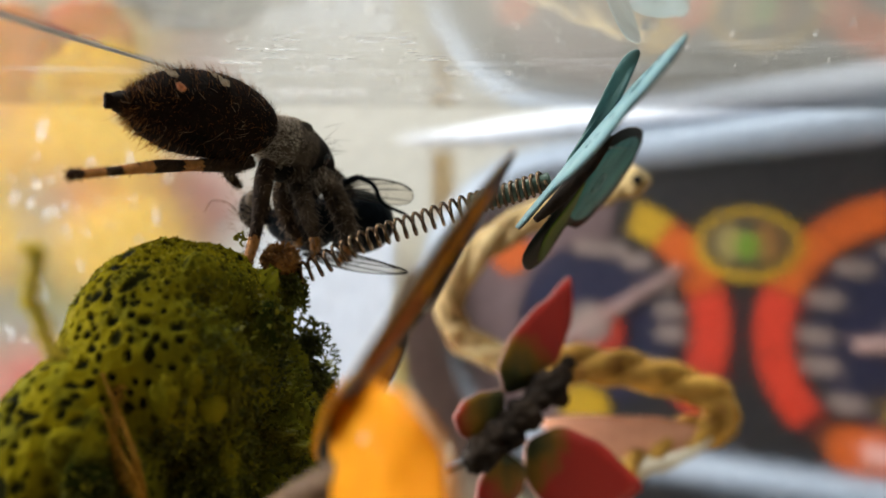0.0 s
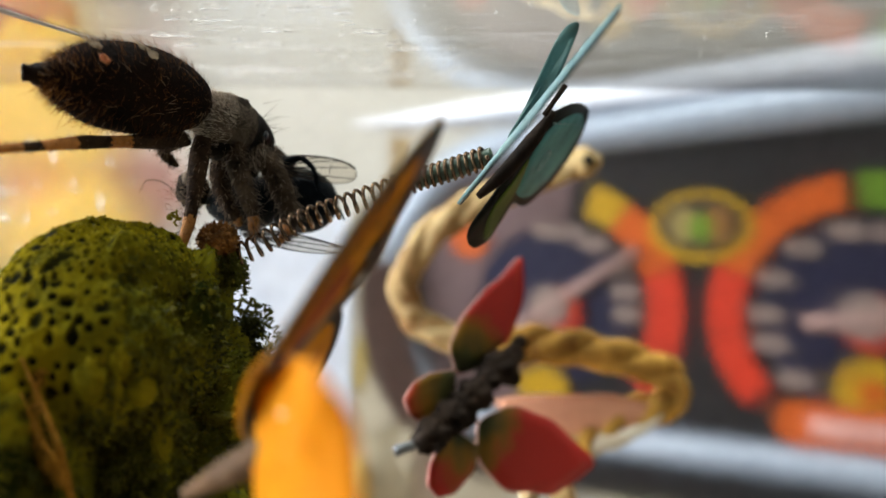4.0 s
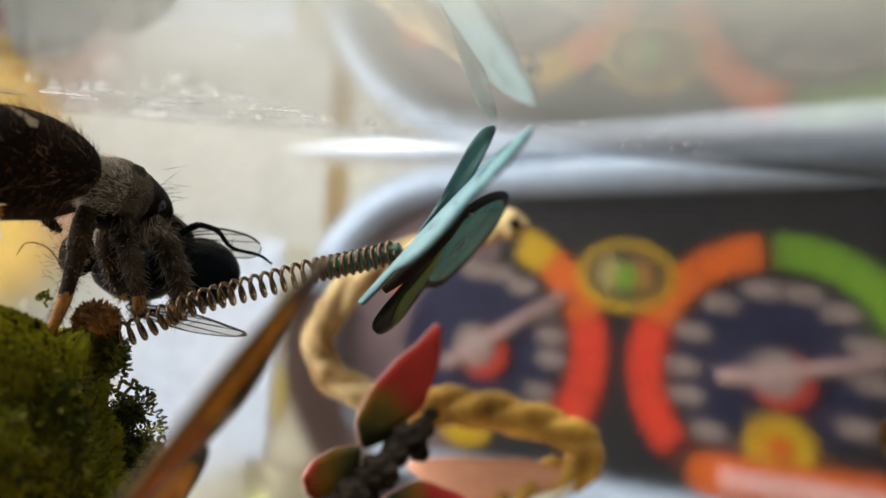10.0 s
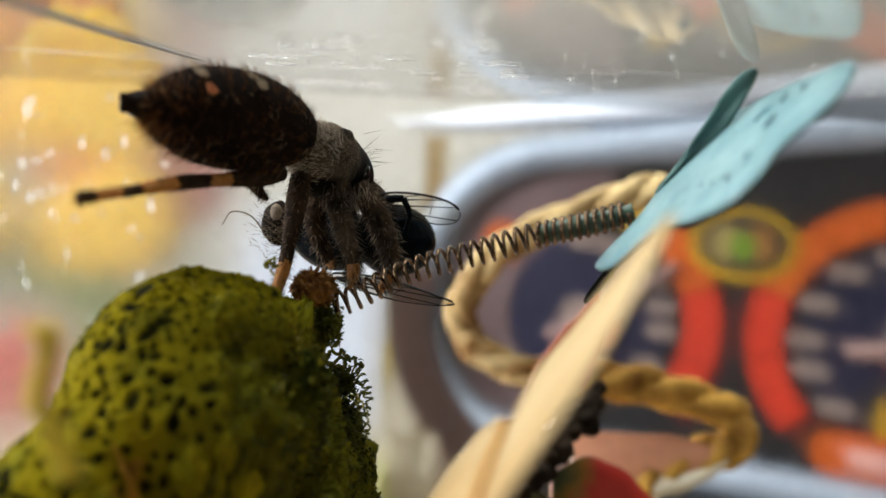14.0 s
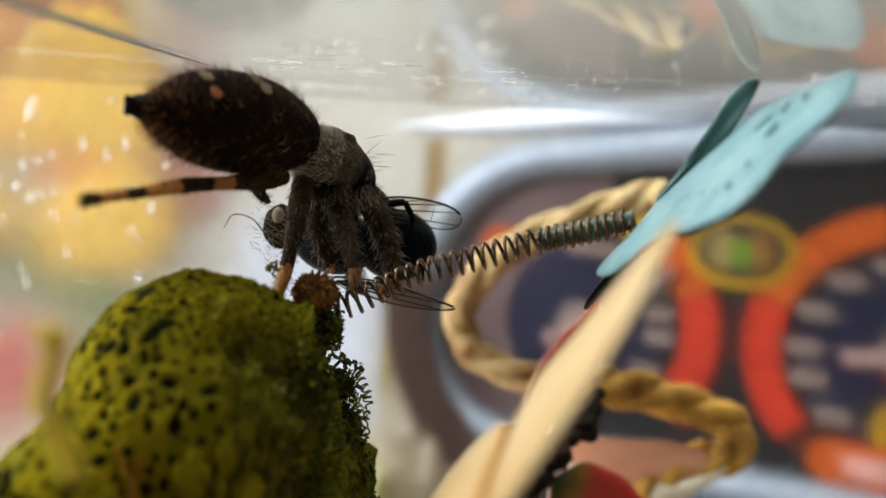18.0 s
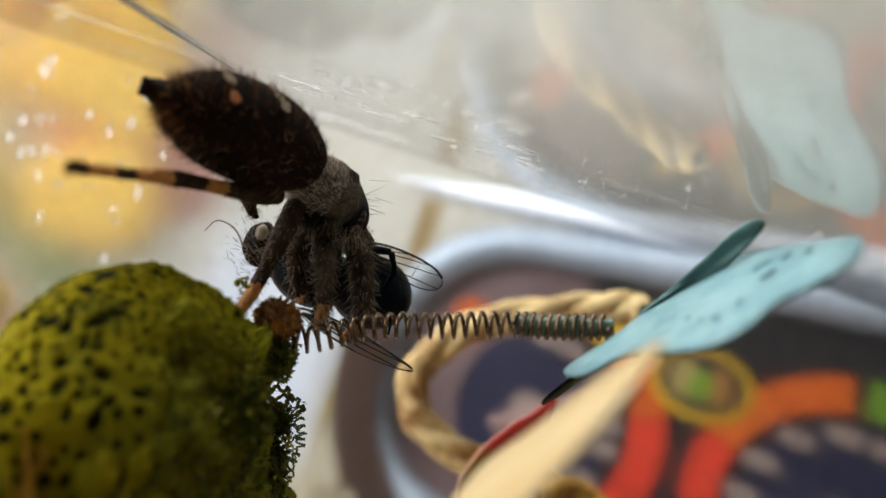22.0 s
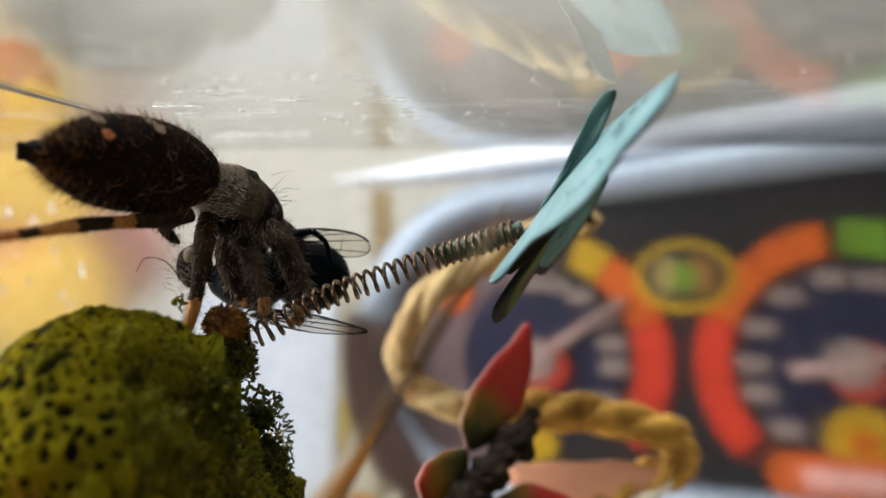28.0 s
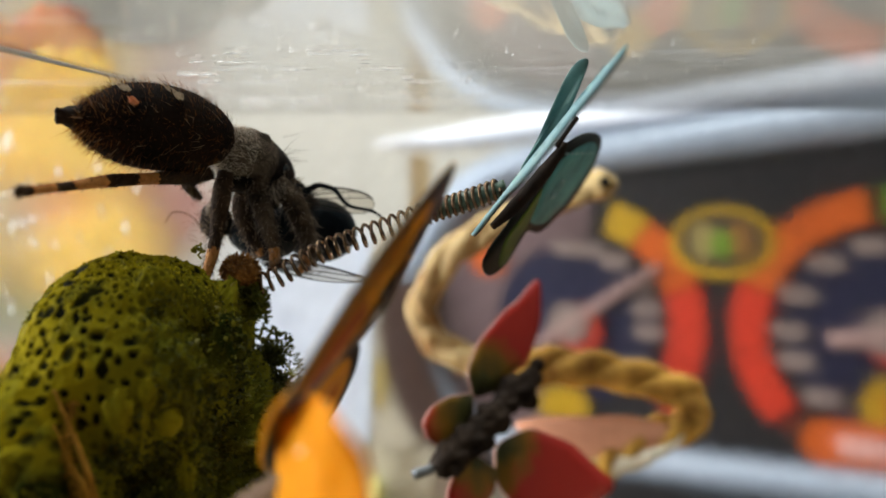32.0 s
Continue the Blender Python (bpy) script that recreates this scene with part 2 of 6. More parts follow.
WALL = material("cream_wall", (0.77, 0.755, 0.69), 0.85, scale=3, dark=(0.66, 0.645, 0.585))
# Colour of the unseen south wall, picked to limit light bounced from the front.
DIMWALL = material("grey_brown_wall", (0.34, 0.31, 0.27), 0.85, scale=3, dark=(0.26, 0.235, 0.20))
CEIL = material("ceiling_paint", (0.8, 0.79, 0.75), 0.9, scale=3, dark=(0.7, 0.69, 0.66))
WOOD = material("table_wood", (0.24, 0.16, 0.10), 0.5, scale=8, dark=(0.15, 0.10, 0.06), stretch=(1, 12, 1))
LID = clear_plastic("lid_plastic", ior=2.35, rough=0.065, bump=0.07, bump_scale=70, haze=0.022, streaks=0.38)
nodes, links = LID.node_tree.nodes, LID.node_tree.links
place, split, mist = nodes.new("ShaderNodeTexCoord"), nodes.new("ShaderNodeSeparateXYZ"), nodes.new("ShaderNodeMapRange")
mist.inputs[1].default_value, mist.inputs[2].default_value, mist.inputs[3].default_value, mist.inputs[4].default_value = -0.032, -0.014, 0.15, 0.016
links.new(place.outputs["Object"], split.inputs[0])
links.new(split.outputs["X"], mist.inputs[0])
links.new(mist.outputs[0], nodes["Glossy BSDF"].inputs["Roughness"])
PLASTIC = thin_clear("box_plastic", 0.012, 0.05, 0.006)
MISTED = misted_plastic("misted_plastic", 1.09, 0.50, 0.07)
SCUFFED = misted_plastic("scuffed_plastic", 1.045, 0.34, 0.008)
LIDTOP = thin_clear("lid_top", 0.05, 0.1, 0.02)
WATER = material("water_drop", (0.95, 0.95, 0.95), 0.05, scale=50, dark=(0.9, 0.9, 0.9), trans=1.0)
# Whitish and translucent: the glints of the running drops are put into the colour.
DRIPGLINT = material("drop_glint", (0.90, 0.92, 0.93), 0.08, scale=50, dark=(0.82, 0.85, 0.88), spec=0.6, trans=0.1, through_light=0.6)
SEAM = material("clear_seam", (0.50, 0.47, 0.43), 0.3, scale=200, dark=(0.36, 0.34, 0.31), trans=0.5)
BUTTERBODY = material("grey_brown_moulding", (0.17, 0.095, 0.045), 0.7, scale=200, dark=(0.07, 0.045, 0.03), bump=0.6, bump_scale=700, spec=0.15)
LIDSTREAK = thin_clear("lid_highlight_streak", 0.10, 0.2, 0.45)
DUST = material("dust", (0.8, 0.78, 0.74), 0.7, scale=200)
SUBSTRATE = material("pale_sand", (0.38, 0.30, 0.22), 0.9, scale=120, dark=(0.27, 0.21, 0.15), bump=0.6, bump_scale=700)
SPIDER = material("spider_cuticle", (0.010, 0.008, 0.007), 0.5, scale=900, dark=(0.004, 0.0035, 0.0035), bump=0.3, bump_scale=3000, spec=0.05)
ABDOMEN = material("abdomen_velvet", (0.016, 0.0080, 0.0045), 0.8, scale=350, dark=(0.005, 0.0036, 0.003), bump=0.5, bump_scale=3500, spec=0.05)
GREYFUR = material("grey_brown_scales", (0.12, 0.095, 0.072), 0.85, scale=700, dark=(0.018, 0.014, 0.011), bump=0.8, bump_scale=4000, spec=0.05)
LEGFUR = material("brown_leg_scales", (0.070, 0.048, 0.030), 0.85, scale=700, dark=(0.009, 0.006, 0.004), bump=0.8, bump_scale=4000, spec=0.05)
LEGDARK = material("dark_leg", (0.050, 0.030, 0.017), 0.75, scale=1100, dark=(0.012, 0.007, 0.005), bump=0.8, bump_scale=4000, spec=0.06)
LEGORANGE = material("amber_leg", (0.48, 0.21, 0.055), 0.6, scale=1500, dark=(0.28, 0.11, 0.025), bump=0.4, bump_scale=4000, spec=0.2)
HAIR = material("pale_hair", (0.46, 0.35, 0.24), 0.5, scale=300, dark=(0.32, 0.20, 0.11), random=0.4, through_light=0.35, spec=0.3)
HAIRBROWN = material("amber_hair", (0.60, 0.30, 0.09), 0.5, scale=300, dark=(0.22, 0.095, 0.03), random=0.6, through_light=0.7, spec=0.15)
HAIRFRINGE = material("brown_fringe_hair", (0.20, 0.105, 0.045), 0.6, scale=300, dark=(0.06, 0.032, 0.016), random=0.5, through_light=0.45, spec=0.1)
HAIRGREY = material("grey_beige_hair", (0.44, 0.36, 0.28), 0.7, scale=300, dark=(0.18, 0.14, 0.105), random=0.5, through_light=0.25, spec=0.1)
HAIRPALE = material("cream_collar_hair", (0.78, 0.70, 0.60), 0.7, scale=300, dark=(0.48, 0.41, 0.34), random=0.35, through_light=0.3, spec=0.1)
HAIRDARK = material("dark_hair", (0.014, 0.008, 0.005), 0.6, scale=300, random=0.4, spec=0.06)
EYEBLACK = material("eye_black", (0.006, 0.006, 0.007), 0.06, scale=200)
SPOTORANGE = material("orange_scale_spot", (0.75, 0.27, 0.10), 0.7, scale=2500, bump=0.5, bump_scale=5000)
SPOTPALE = material("cream_scale_spot", (0.62, 0.50, 0.36), 0.8, scale=2500, bump=0.5, bump_scale=5000, spec=0.1)
FLY = material("fly_blue_black", (0.004, 0.007, 0.010), 0.35, scale=900, dark=(0.002, 0.003, 0.004), bump=0.3, bump_scale=2500, spec=0.04)
FLYGREY = material("fly_thorax", (0.018, 0.013, 0.010), 0.8, scale=1500, dark=(0.008, 0.006, 0.005), bump=0.6, bump_scale=4000, spec=0.03)
FLYWING = clear_plastic("fly_wing", tint=(0.88, 0.86, 0.82), ior=1.3, rough=0.2)
VEIN = material("wing_vein", (0.010, 0.008, 0.007), 0.5, scale=500)
MOSSLOBE = material("moss_lobe", (0.36, 0.30, 0.006), 0.6, scale=110, dark=(0.18, 0.165, 0.006), bump=0.8, bump_scale=1500, spec=0.08, through_light=0.4)
PALESPRIG = material("pale_moss_stem", (0.90, 0.80, 0.22), 0.6, scale=160, dark=(0.70, 0.60, 0.10), spec=0.1, through_light=0.7)
FIBRE = material("moss_fibre", (0.23, 0.20, 0.010), 0.5, scale=160, dark=(0.07, 0.075, 0.005), random=0.6, spec=0.12, through_light=0.3)
FIBRESKIN = material("moss_skin_leaf", (0.30, 0.245, 0.004), 0.6, scale=120, dark=(0.10, 0.09, 0.003), random=0.5, spec=0.1, through_light=0.25)
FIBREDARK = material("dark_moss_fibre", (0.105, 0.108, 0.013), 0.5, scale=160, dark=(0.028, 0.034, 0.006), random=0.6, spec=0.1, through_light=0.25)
FIBREBROWN = material("brown_moss_stem", (0.38, 0.19, 0.018), 0.7, scale=160, dark=(0.20, 0.095, 0.010), random=0.4, bump=0.8, bump_scale=1200, spec=0.1)
BUD = material("dried_bud", (0.34, 0.15, 0.032), 0.7, scale=500, dark=(0.06, 0.026, 0.009), bump=1.0, bump_scale=2200, spec=0.12)
COPPER = material("spring_wire", (0.20, 0.125, 0.075), 0.25, metal=1.0, scale=600, dark=(0.10, 0.065, 0.04))
VERDIGRIS = material("green_glue", (0.085, 0.15, 0.105), 0.35, scale=500, dark=(0.03, 0.05, 0.035), bump=0.5)
BLUEPALE = material("pale_blue_card", (0.225, 0.36, 0.375), 0.45, scale=260, dark=(0.085, 0.20, 0.225), sss=0.1, spec=0.3, bump=0.15, bump_scale=700)
BLUEDARK = material("teal_print", (0.045, 0.19, 0.20), 0.5, scale=200, dark=(0.02, 0.10, 0.11), spec=0.08)
BLUEEDGE = material("dark_wing_border", (0.008, 0.011, 0.009), 0.5, scale=300, spec=0.06)
BLUEGREEN = material("green_print", (0.10, 0.165, 0.030), 0.5, scale=200, dark=(0.045, 0.08, 0.016), spec=0.08)
BLUETEAL = material("light_teal_print", (0.10, 0.30, 0.31), 0.5, scale=260, dark=(0.04, 0.15, 0.16), spec=0.08)
BLUEINK = material("slate_blue_print", (0.085, 0.17, 0.18), 0.45, scale=300, dark=(0.05, 0.10, 0.11), spec=0.2)
BLUEFLAP = material("grey_teal_card", (0.11, 0.21, 0.195), 0.5, scale=220, dark=(0.05, 0.105, 0.10), spec=0.2, through_light=0.15)
ORANGE = material("orange_wing", (0.86, 0.38, 0.008), 0.5, scale=150, dark=(0.66, 0.22, 0.004), through_light=0.45, spec=0.1)
ORANGEIN = material("orange_wing_print", (0.74, 0.30, 0.006), 0.6, scale=130, dark=(0.42, 0.13, 0.004), spec=0.08)
PINKIN = material("pink_wing_print", (0.44, 0.10, 0.03), 0.6, scale=180, dark=(0.30, 0.06, 0.012), spec=0.05)
BROWNIN = material("brown_wing_print", (0.045, 0.028, 0.016), 0.5, scale=160, dark=(0.018, 0.013, 0.010), spec=0.2)
BLACKIN = material("black_print_and_hollow", (0.008, 0.008, 0.010), 0.5, scale=200, spec=0.06)
WHITEIN = material("white_wing_spot", (0.75, 0.72, 0.66), 0.4, scale=200)
STRAW = material("straw_wing_edge", (0.52, 0.415, 0.24), 0.6, scale=90, dark=(0.36, 0.225, 0.085), stretch=(1, 1, 0.2), spec=0.2)
REDGREEN = material("olive_gold_print", (0.28, 0.20, 0.03), 0.5, scale=120, dark=(0.14, 0.10, 0.02))
BUGBODY = material("dark_moulded_body", (0.034, 0.022, 0.014), 0.8, scale=260, dark=(0.010, 0.008, 0.007), bump=0.8, bump_scale=900, spec=0.08)
WIRE = material("grey_wire", (0.22, 0.24, 0.26), 0.35, metal=0.8, scale=100)
VINE = material("twisted_vine", (0.66, 0.50, 0.24), 0.6, scale=130, dark=(0.20, 0.10, 0.028), bump=0.8, bump_scale=400, random=0.35, spec=0.15)
VINEDARK = material("brown_vine", (0.62, 0.35, 0.065), 0.6, scale=150, dark=(0.15, 0.062, 0.012), bump=0.8, bump_scale=400, random=0.35, spec=0.15)
PANEL = material("dark_panel", (0.016, 0.0135, 0.0145), 0.5, scale=20, dark=(0.012, 0.011, 0.012), spec=0.08)
DIAL = material("indigo_dial", (0.014, 0.014, 0.040), 0.5, scale=20, dark=(0.009, 0.009, 0.026), spec=0.08)
DIALMAUVE = material("mauve_dial", (0.150, 0.098, 0.10), 0.6, scale=20, dark=(0.10, 0.062, 0.06), spec=0.1)
REDARC = material("red_arc", (0.54, 0.034, 0.012), 0.5, scale=20, dark=(0.45, 0.028, 0.011), spec=0.1)
ORANGEARC = material("orange_arc", (0.54, 0.095, 0.008), 0.5, scale=20, dark=(0.45, 0.075, 0.007), spec=0.1)
YELLOW = material("yellow_print", (0.48, 0.28, 0.008), 0.5, scale=20, dark=(0.40, 0.225, 0.007), spec=0.1)
GREENARC = material("green_arc", (0.12, 0.23, 0.015), 0.5, scale=20, dark=(0.09, 0.17, 0.012), spec=0.1)
PINKISH = material("salmon_print", (0.80, 0.42, 0.36), 0.4, scale=20)
MARKS = material("cream_marks", (0.26, 0.19, 0.165), 0.5, scale=20, spec=0.1)
NEEDLE = material("pink_needle", (0.40, 0.25, 0.22), 0.5, scale=20, spec=0.1)
CHROME = material("silver_bezel", (0.31, 0.36, 0.43), 0.40, metal=0.2, scale=10, dark=(0.25, 0.30, 0.37))
BRONZE = material("brown_bezel", (0.105, 0.058, 0.048), 0.5, scale=10, dark=(0.07, 0.038, 0.03), spec=0.2)
WHITEBODY = material("white_housing", (0.70, 0.78, 0.90), 0.35, scale=8, dark=(0.62, 0.70, 0.82), spec=0.3)
RIMWHITE = material("rim_glare_white", (0.86, 0.90, 0.98), 0.4, scale=8, dark=(0.80, 0.85, 0.94), spec=0.3)
TOYYELLOW = material("toy_yellow", (0.96, 0.74, 0.07), 0.5, scale=15, dark=(0.92, 0.64, 0.03), through_light=0.55, spec=0.2)
TOYRED = material("toy_red", (0.80, 0.12, 0.09), 0.5, scale=15, through_light=0.55, spec=0.2)
TOYORANGE = material("toy_orange", (0.95, 0.36, 0.05), 0.5, scale=15, through_light=0.55, spec=0.2)
TOYGREEN = material("toy_green", (0.40, 0.58, 0.14), 0.5, scale=15, through_light=0.55, spec=0.2)
TOYPINK = material("toy_pink", (0.85, 0.36, 0.28), 0.5, scale=15, through_light=0.55, spec=0.2)
RIBBED = material("white_ribbed_sheet", (0.86, 0.87, 0.90), 0.4, scale=30, dark=(0.78, 0.80, 0.84), spec=0.3)
# For every third rib: the bluish shade between ribs put into its colour.
RIBSHADE = material("bluish_rib_shade", (0.66, 0.72, 0.84), 0.35, scale=30, dark=(0.58, 0.65, 0.78), spec=0.3)
YELLOWPALE = material("pale_yellow_print", (0.72, 0.55, 0.12), 0.6, scale=40, dark=(0.62, 0.45, 0.09))
STAIN = material("yellow_green_stain", (0.66, 0.68, 0.22), 0.7, scale=40, dark=(0.58, 0.56, 0.18))
PAPERGREEN = material("green_paper", (0.36, 0.62, 0.16), 0.7, scale=40, dark=(0.36, 0.48, 0.14))
BARKPINK = material("salmon_bark", (0.72, 0.36, 0.22), 0.7, scale=120, dark=(0.55, 0.26, 0.16), bump=0.4, bump_scale=300, spec=0.1)
CREAM = material("cream_card", (0.80, 0.74, 0.58), 0.6, scale=20, dark=(0.70, 0.63, 0.46))
GREYEDGE = material("grey_wing_border", (0.42, 0.38, 0.33), 0.5, scale=150, dark=(0.28, 0.25, 0.21), spec=0.2)
LAMPGLOW = glowing("lamp_glow", (1.0, 0.93, 0.82), 3.0)


# ---- building helpers ----
def V(*p):
    return Vector(p[0] if len(p) == 1 else p)


def thing(name, base, label, category, group="", kind=""):
    """An Empty at a plan point, tagged; its parts hang under it."""
    return tagged(at_world(name, PLAN @ V(base)), label, category, group, kind)


def at_world(name, place):
    ob = new(name)
    ob.empty_display_size = 0.002
    ob.location = place
    return ob


def origin_of(ob):
    place = Vector((0, 0, 0))
    while ob:
        place += ob.location
        ob = ob.parent
    return place


def part(name, bm, mats, parent=None, label="", plan=True, smooth=True, pivot=None, kind=""):
    """Links a bmesh, in plan units (or in metres), as one mesh under a thing or a part."""
    if plan:
        bm.transform(PLAN)
    base = origin_of(parent)
    centre = PLAN @ V(pivot) if pivot else base
    bm.transform(Matrix.Translation(-centre))
    me = bpy.data.meshes.new(name)
    bm.normal_update()
    for f in bm.faces:
        f.smooth = smooth
    bm.to_mesh(me)
    bm.free()
    for m in mats if isinstance(mats, (list, tuple)) else [mats]:
        me.materials.append(m)
    ob = new(name, me)
    if parent:
        ob.parent = parent
    ob.location = centre - base
    return tagged(ob, label, kind=kind)


def side_axes(d):
    d = d.normalized()
    a = d.cross(Vector((0, 0, 1)) if abs(d.z) < 0.9 else Vector((1, 0, 0))).normalized()
    return a, a.cross(d)


def spline(points, n):
    """n + 1 points of a smooth curve through the given ones."""
    ps = [V(p) for p in points]
    ps = [2 * ps[0] - ps[1]] + ps + [2 * ps[-1] - ps[-2]]
    out, spans = [], len(ps) - 3
    for k in range(n + 1):
        u = k / n * spans
        i = min(int(u), spans - 1)
        s, (a, b, c, d) = u - i, ps[i:i + 4]
        out.append(0.5 * (2 * b + (c - a) * s + (2 * a - 5 * b + 4 * c - d) * s * s + (3 * b - a - 3 * c + d) * s ** 3))
    return out


def add_tube(bm, points, radii, n=8, caps=True, mat=0, wobble=0.0):
    """A tube along points; radii: one number or one a point."""
    rs = radii if isinstance(radii, (list, tuple)) else [radii] * len(points)
    if len(rs) != len(points):
        rs = list(np.interp(np.linspace(0, 1, len(points)), np.linspace(0, 1, len(rs)), rs))
    rings, a = [], None
    for i, p in enumerate(points):
        d = (points[min(i + 1, len(points) - 1)] - points[max(i - 1, 0)])
        if d.length < 1e-9:
            d = Vector((0, 0, 1))
        d.normalize()
        if a is None:
            a = side_axes(d)[0]
        a = (a - d * a.dot(d)).normalized()
        b = d.cross(a)
        rings.append([bm.verts.new(p + (a * math.cos(6.28319 * k / n) + b * math.sin(6.28319 * k / n)) * rs[i] * (1 + wobble * random.uniform(-1, 1))) for k in range(n)])
    for r, s in zip(rings, rings[1:]):
        for k in range(n):
            bm.faces.new((r[k], r[(k + 1) % n], s[(k + 1) % n], s[k])).material_index = mat
    if caps:
        bm.faces.new(rings[0][::-1]).material_index = mat
        bm.faces.new(rings[-1]).material_index = mat
    return bm


def tube(points, radii, n=8, steps=24, wobble=0.0):
    bm = bmesh.new()
    return add_tube(bm, spline(points, steps), radii, n, wobble=wobble)


def add_ball(bm, centre, radii, m=None, u=16, v=10, mat=0, wobble=0.0):
    m = Matrix.Translation(V(centre)) @ (m or Matrix.Identity(4)) @ Matrix.Diagonal((*radii, 1))
    made = bmesh.ops.create_uvsphere(bm, u_segments=u, v_segments=v, radius=1.0)["verts"]
    for x in made:
        if wobble:
            x.co *= 1 + wobble * noise.noise(x.co * 2.3 + V(centre))
        x.co = m @ x.co
    for f in {f for x in made for f in x.link_faces}:
        f.material_index = mat
    return bm


def ball(centre, radii, m=None, u=24, v=16, wobble=0.0):
    return add_ball(bmesh.new(), centre, radii, m, u, v, 0, wobble)


def add_hairs(bm, roots, length, width, lean, spread=0.35, sides=3, curl=0.25):
    """Tapered bent strands; roots: (point, normal); lean: the way in which they are combed."""
    for p, nrm in roots:
        d = (nrm + lean + Vector((random.gauss(0, spread), random.gauss(0, spread), random.gauss(0, spread)))).normalized()
        le = length * random.uniform(0.5, 1.35)
        d2 = (d + lean * curl + Vector((random.gauss(0, 0.15), random.gauss(0, 0.15), random.gauss(0, 0.15)))).normalized()
        mid = p + d * le * 0.5
        a, b = side_axes(d)
        low = [bm.verts.new(p + (a * math.cos(2.0944 * k) + b * math.sin(2.0944 * k)) * width) for k in range(3)]
        high = [bm.verts.new(mid + (a * math.cos(2.0944 * k) + b * math.sin(2.0944 * k)) * width * 0.7) for k in range(3)]
        tip = bm.verts.new(mid + d2 * le * 0.5)
        for k in range(3):
            bm.faces.new((low[k], low[(k + 1) % 3], high[(k + 1) % 3], high[k]))
            bm.faces.new((high[k], high[(k + 1) % 3], tip))
    return bm


def add_sheet(bm, outline, lift, thick, mat=0, back=None, bulge=0.0, fill=3):
    """A flat or bulged card with its outline in space, thick along its normal; lift: how far off the outline's plane it lies."""
    ps = [V(p) for p in outline]
    c = sum(ps, Vector()) / len(ps)
    nrm = Vector()
    for p, q in zip(ps, ps[1:] + ps[:1]):
        nrm += (p - c).cross(q - c)
    nrm.normalize()
    rings = []
    for k in range(fill):
        s = 1 - k / fill
        rings.append([c + (p - c) * s + nrm * bulge * (1 - s * s) for p in ps])
    for side, mi in ((1, mat), (-1, mat if back is None else back)):
        off = nrm * (lift + thick / 2 * side)
        vs = [[bm.verts.new(p + off) for p in r] for r in rings]
        mid = bm.verts.new(c + nrm * bulge + off)
        n = len(ps)
        for r, s in zip(vs, vs[1:]):
            for i in range(n):
                q = (r[i], r[(i + 1) % n], s[(i + 1) % n], s[i])
                bm.faces.new(q if side > 0 else q[::-1]).material_index = mi
        for i in range(n):
            q = (vs[-1][i], vs[-1][(i + 1) % n], mid)
            bm.faces.new(q if side > 0 else q[::-1]).material_index = mi
        if side > 0:
            top = vs[0]
        else:
            for i in range(n):
                bm.faces.new((top[i], vs[0][i], vs[0][(i + 1) % n], top[(i + 1) % n])).material_index = mat
    return bm


def inset(bm, outline, normal, lift, mat=0):
    """A thin printed patch on a card, lifted off it along its normal."""
    add_sheet(bm, [p + normal * lift for p in outline], 0, 0.005, mat)


def facing(outline, eye):
    """The card's normal, on the side from which eye sees it."""
    c = sum(outline, Vector()) / len(outline)
    n = Vector()
    for p, q in zip(outline, outline[1:] + outline[:1]):
        n += (p - c).cross(q - c)
    n.normalize()
    return n if n.dot(V(eye) - c) > 0 else -n


def smooth_outline(points, n):
    """A closed smooth outline through the points."""
    ps = [V(p) for p in points]
    out, m = [], len(ps)
    for k in range(n):
        u = k / n * m
        i = int(u)
        s = u - i
        a, b, c, d = (ps[(i + j - 1) % m] for j in range(4))
        out.append(0.5 * (2 * b + (c - a) * s + (2 * a - 5 * b + 4 * c - d) * s * s + (3 * b - a - 3 * c + d) * s ** 3))
    return out


def shrunk(outline, towards, f):
    t = V(towards)
    return [t + (V(p) - t) * f for p in outline]


def add_box(bm, lo, hi, mat=0):
    vs = [bm.verts.new((x, y, z)) for x in (lo[0], hi[0]) for y in (lo[1], hi[1]) for z in (lo[2], hi[2])]
    for f in ((0, 1, 3, 2), (4, 6, 7, 5), (0, 4, 5, 1), (2, 3, 7, 6), (0, 2, 6, 4), (1, 5, 7, 3)):
        bm.faces.new([vs[i] for i in f]).material_index = mat
    return bm


def box(lo, hi, bevel=0.0):
    bm = add_box(bmesh.new(), lo, hi)
    if bevel:
        bmesh.ops.bevel(bm, geom=bm.edges[:], offset=bevel, segments=2, affect="EDGES", profile=0.7)
    return bm


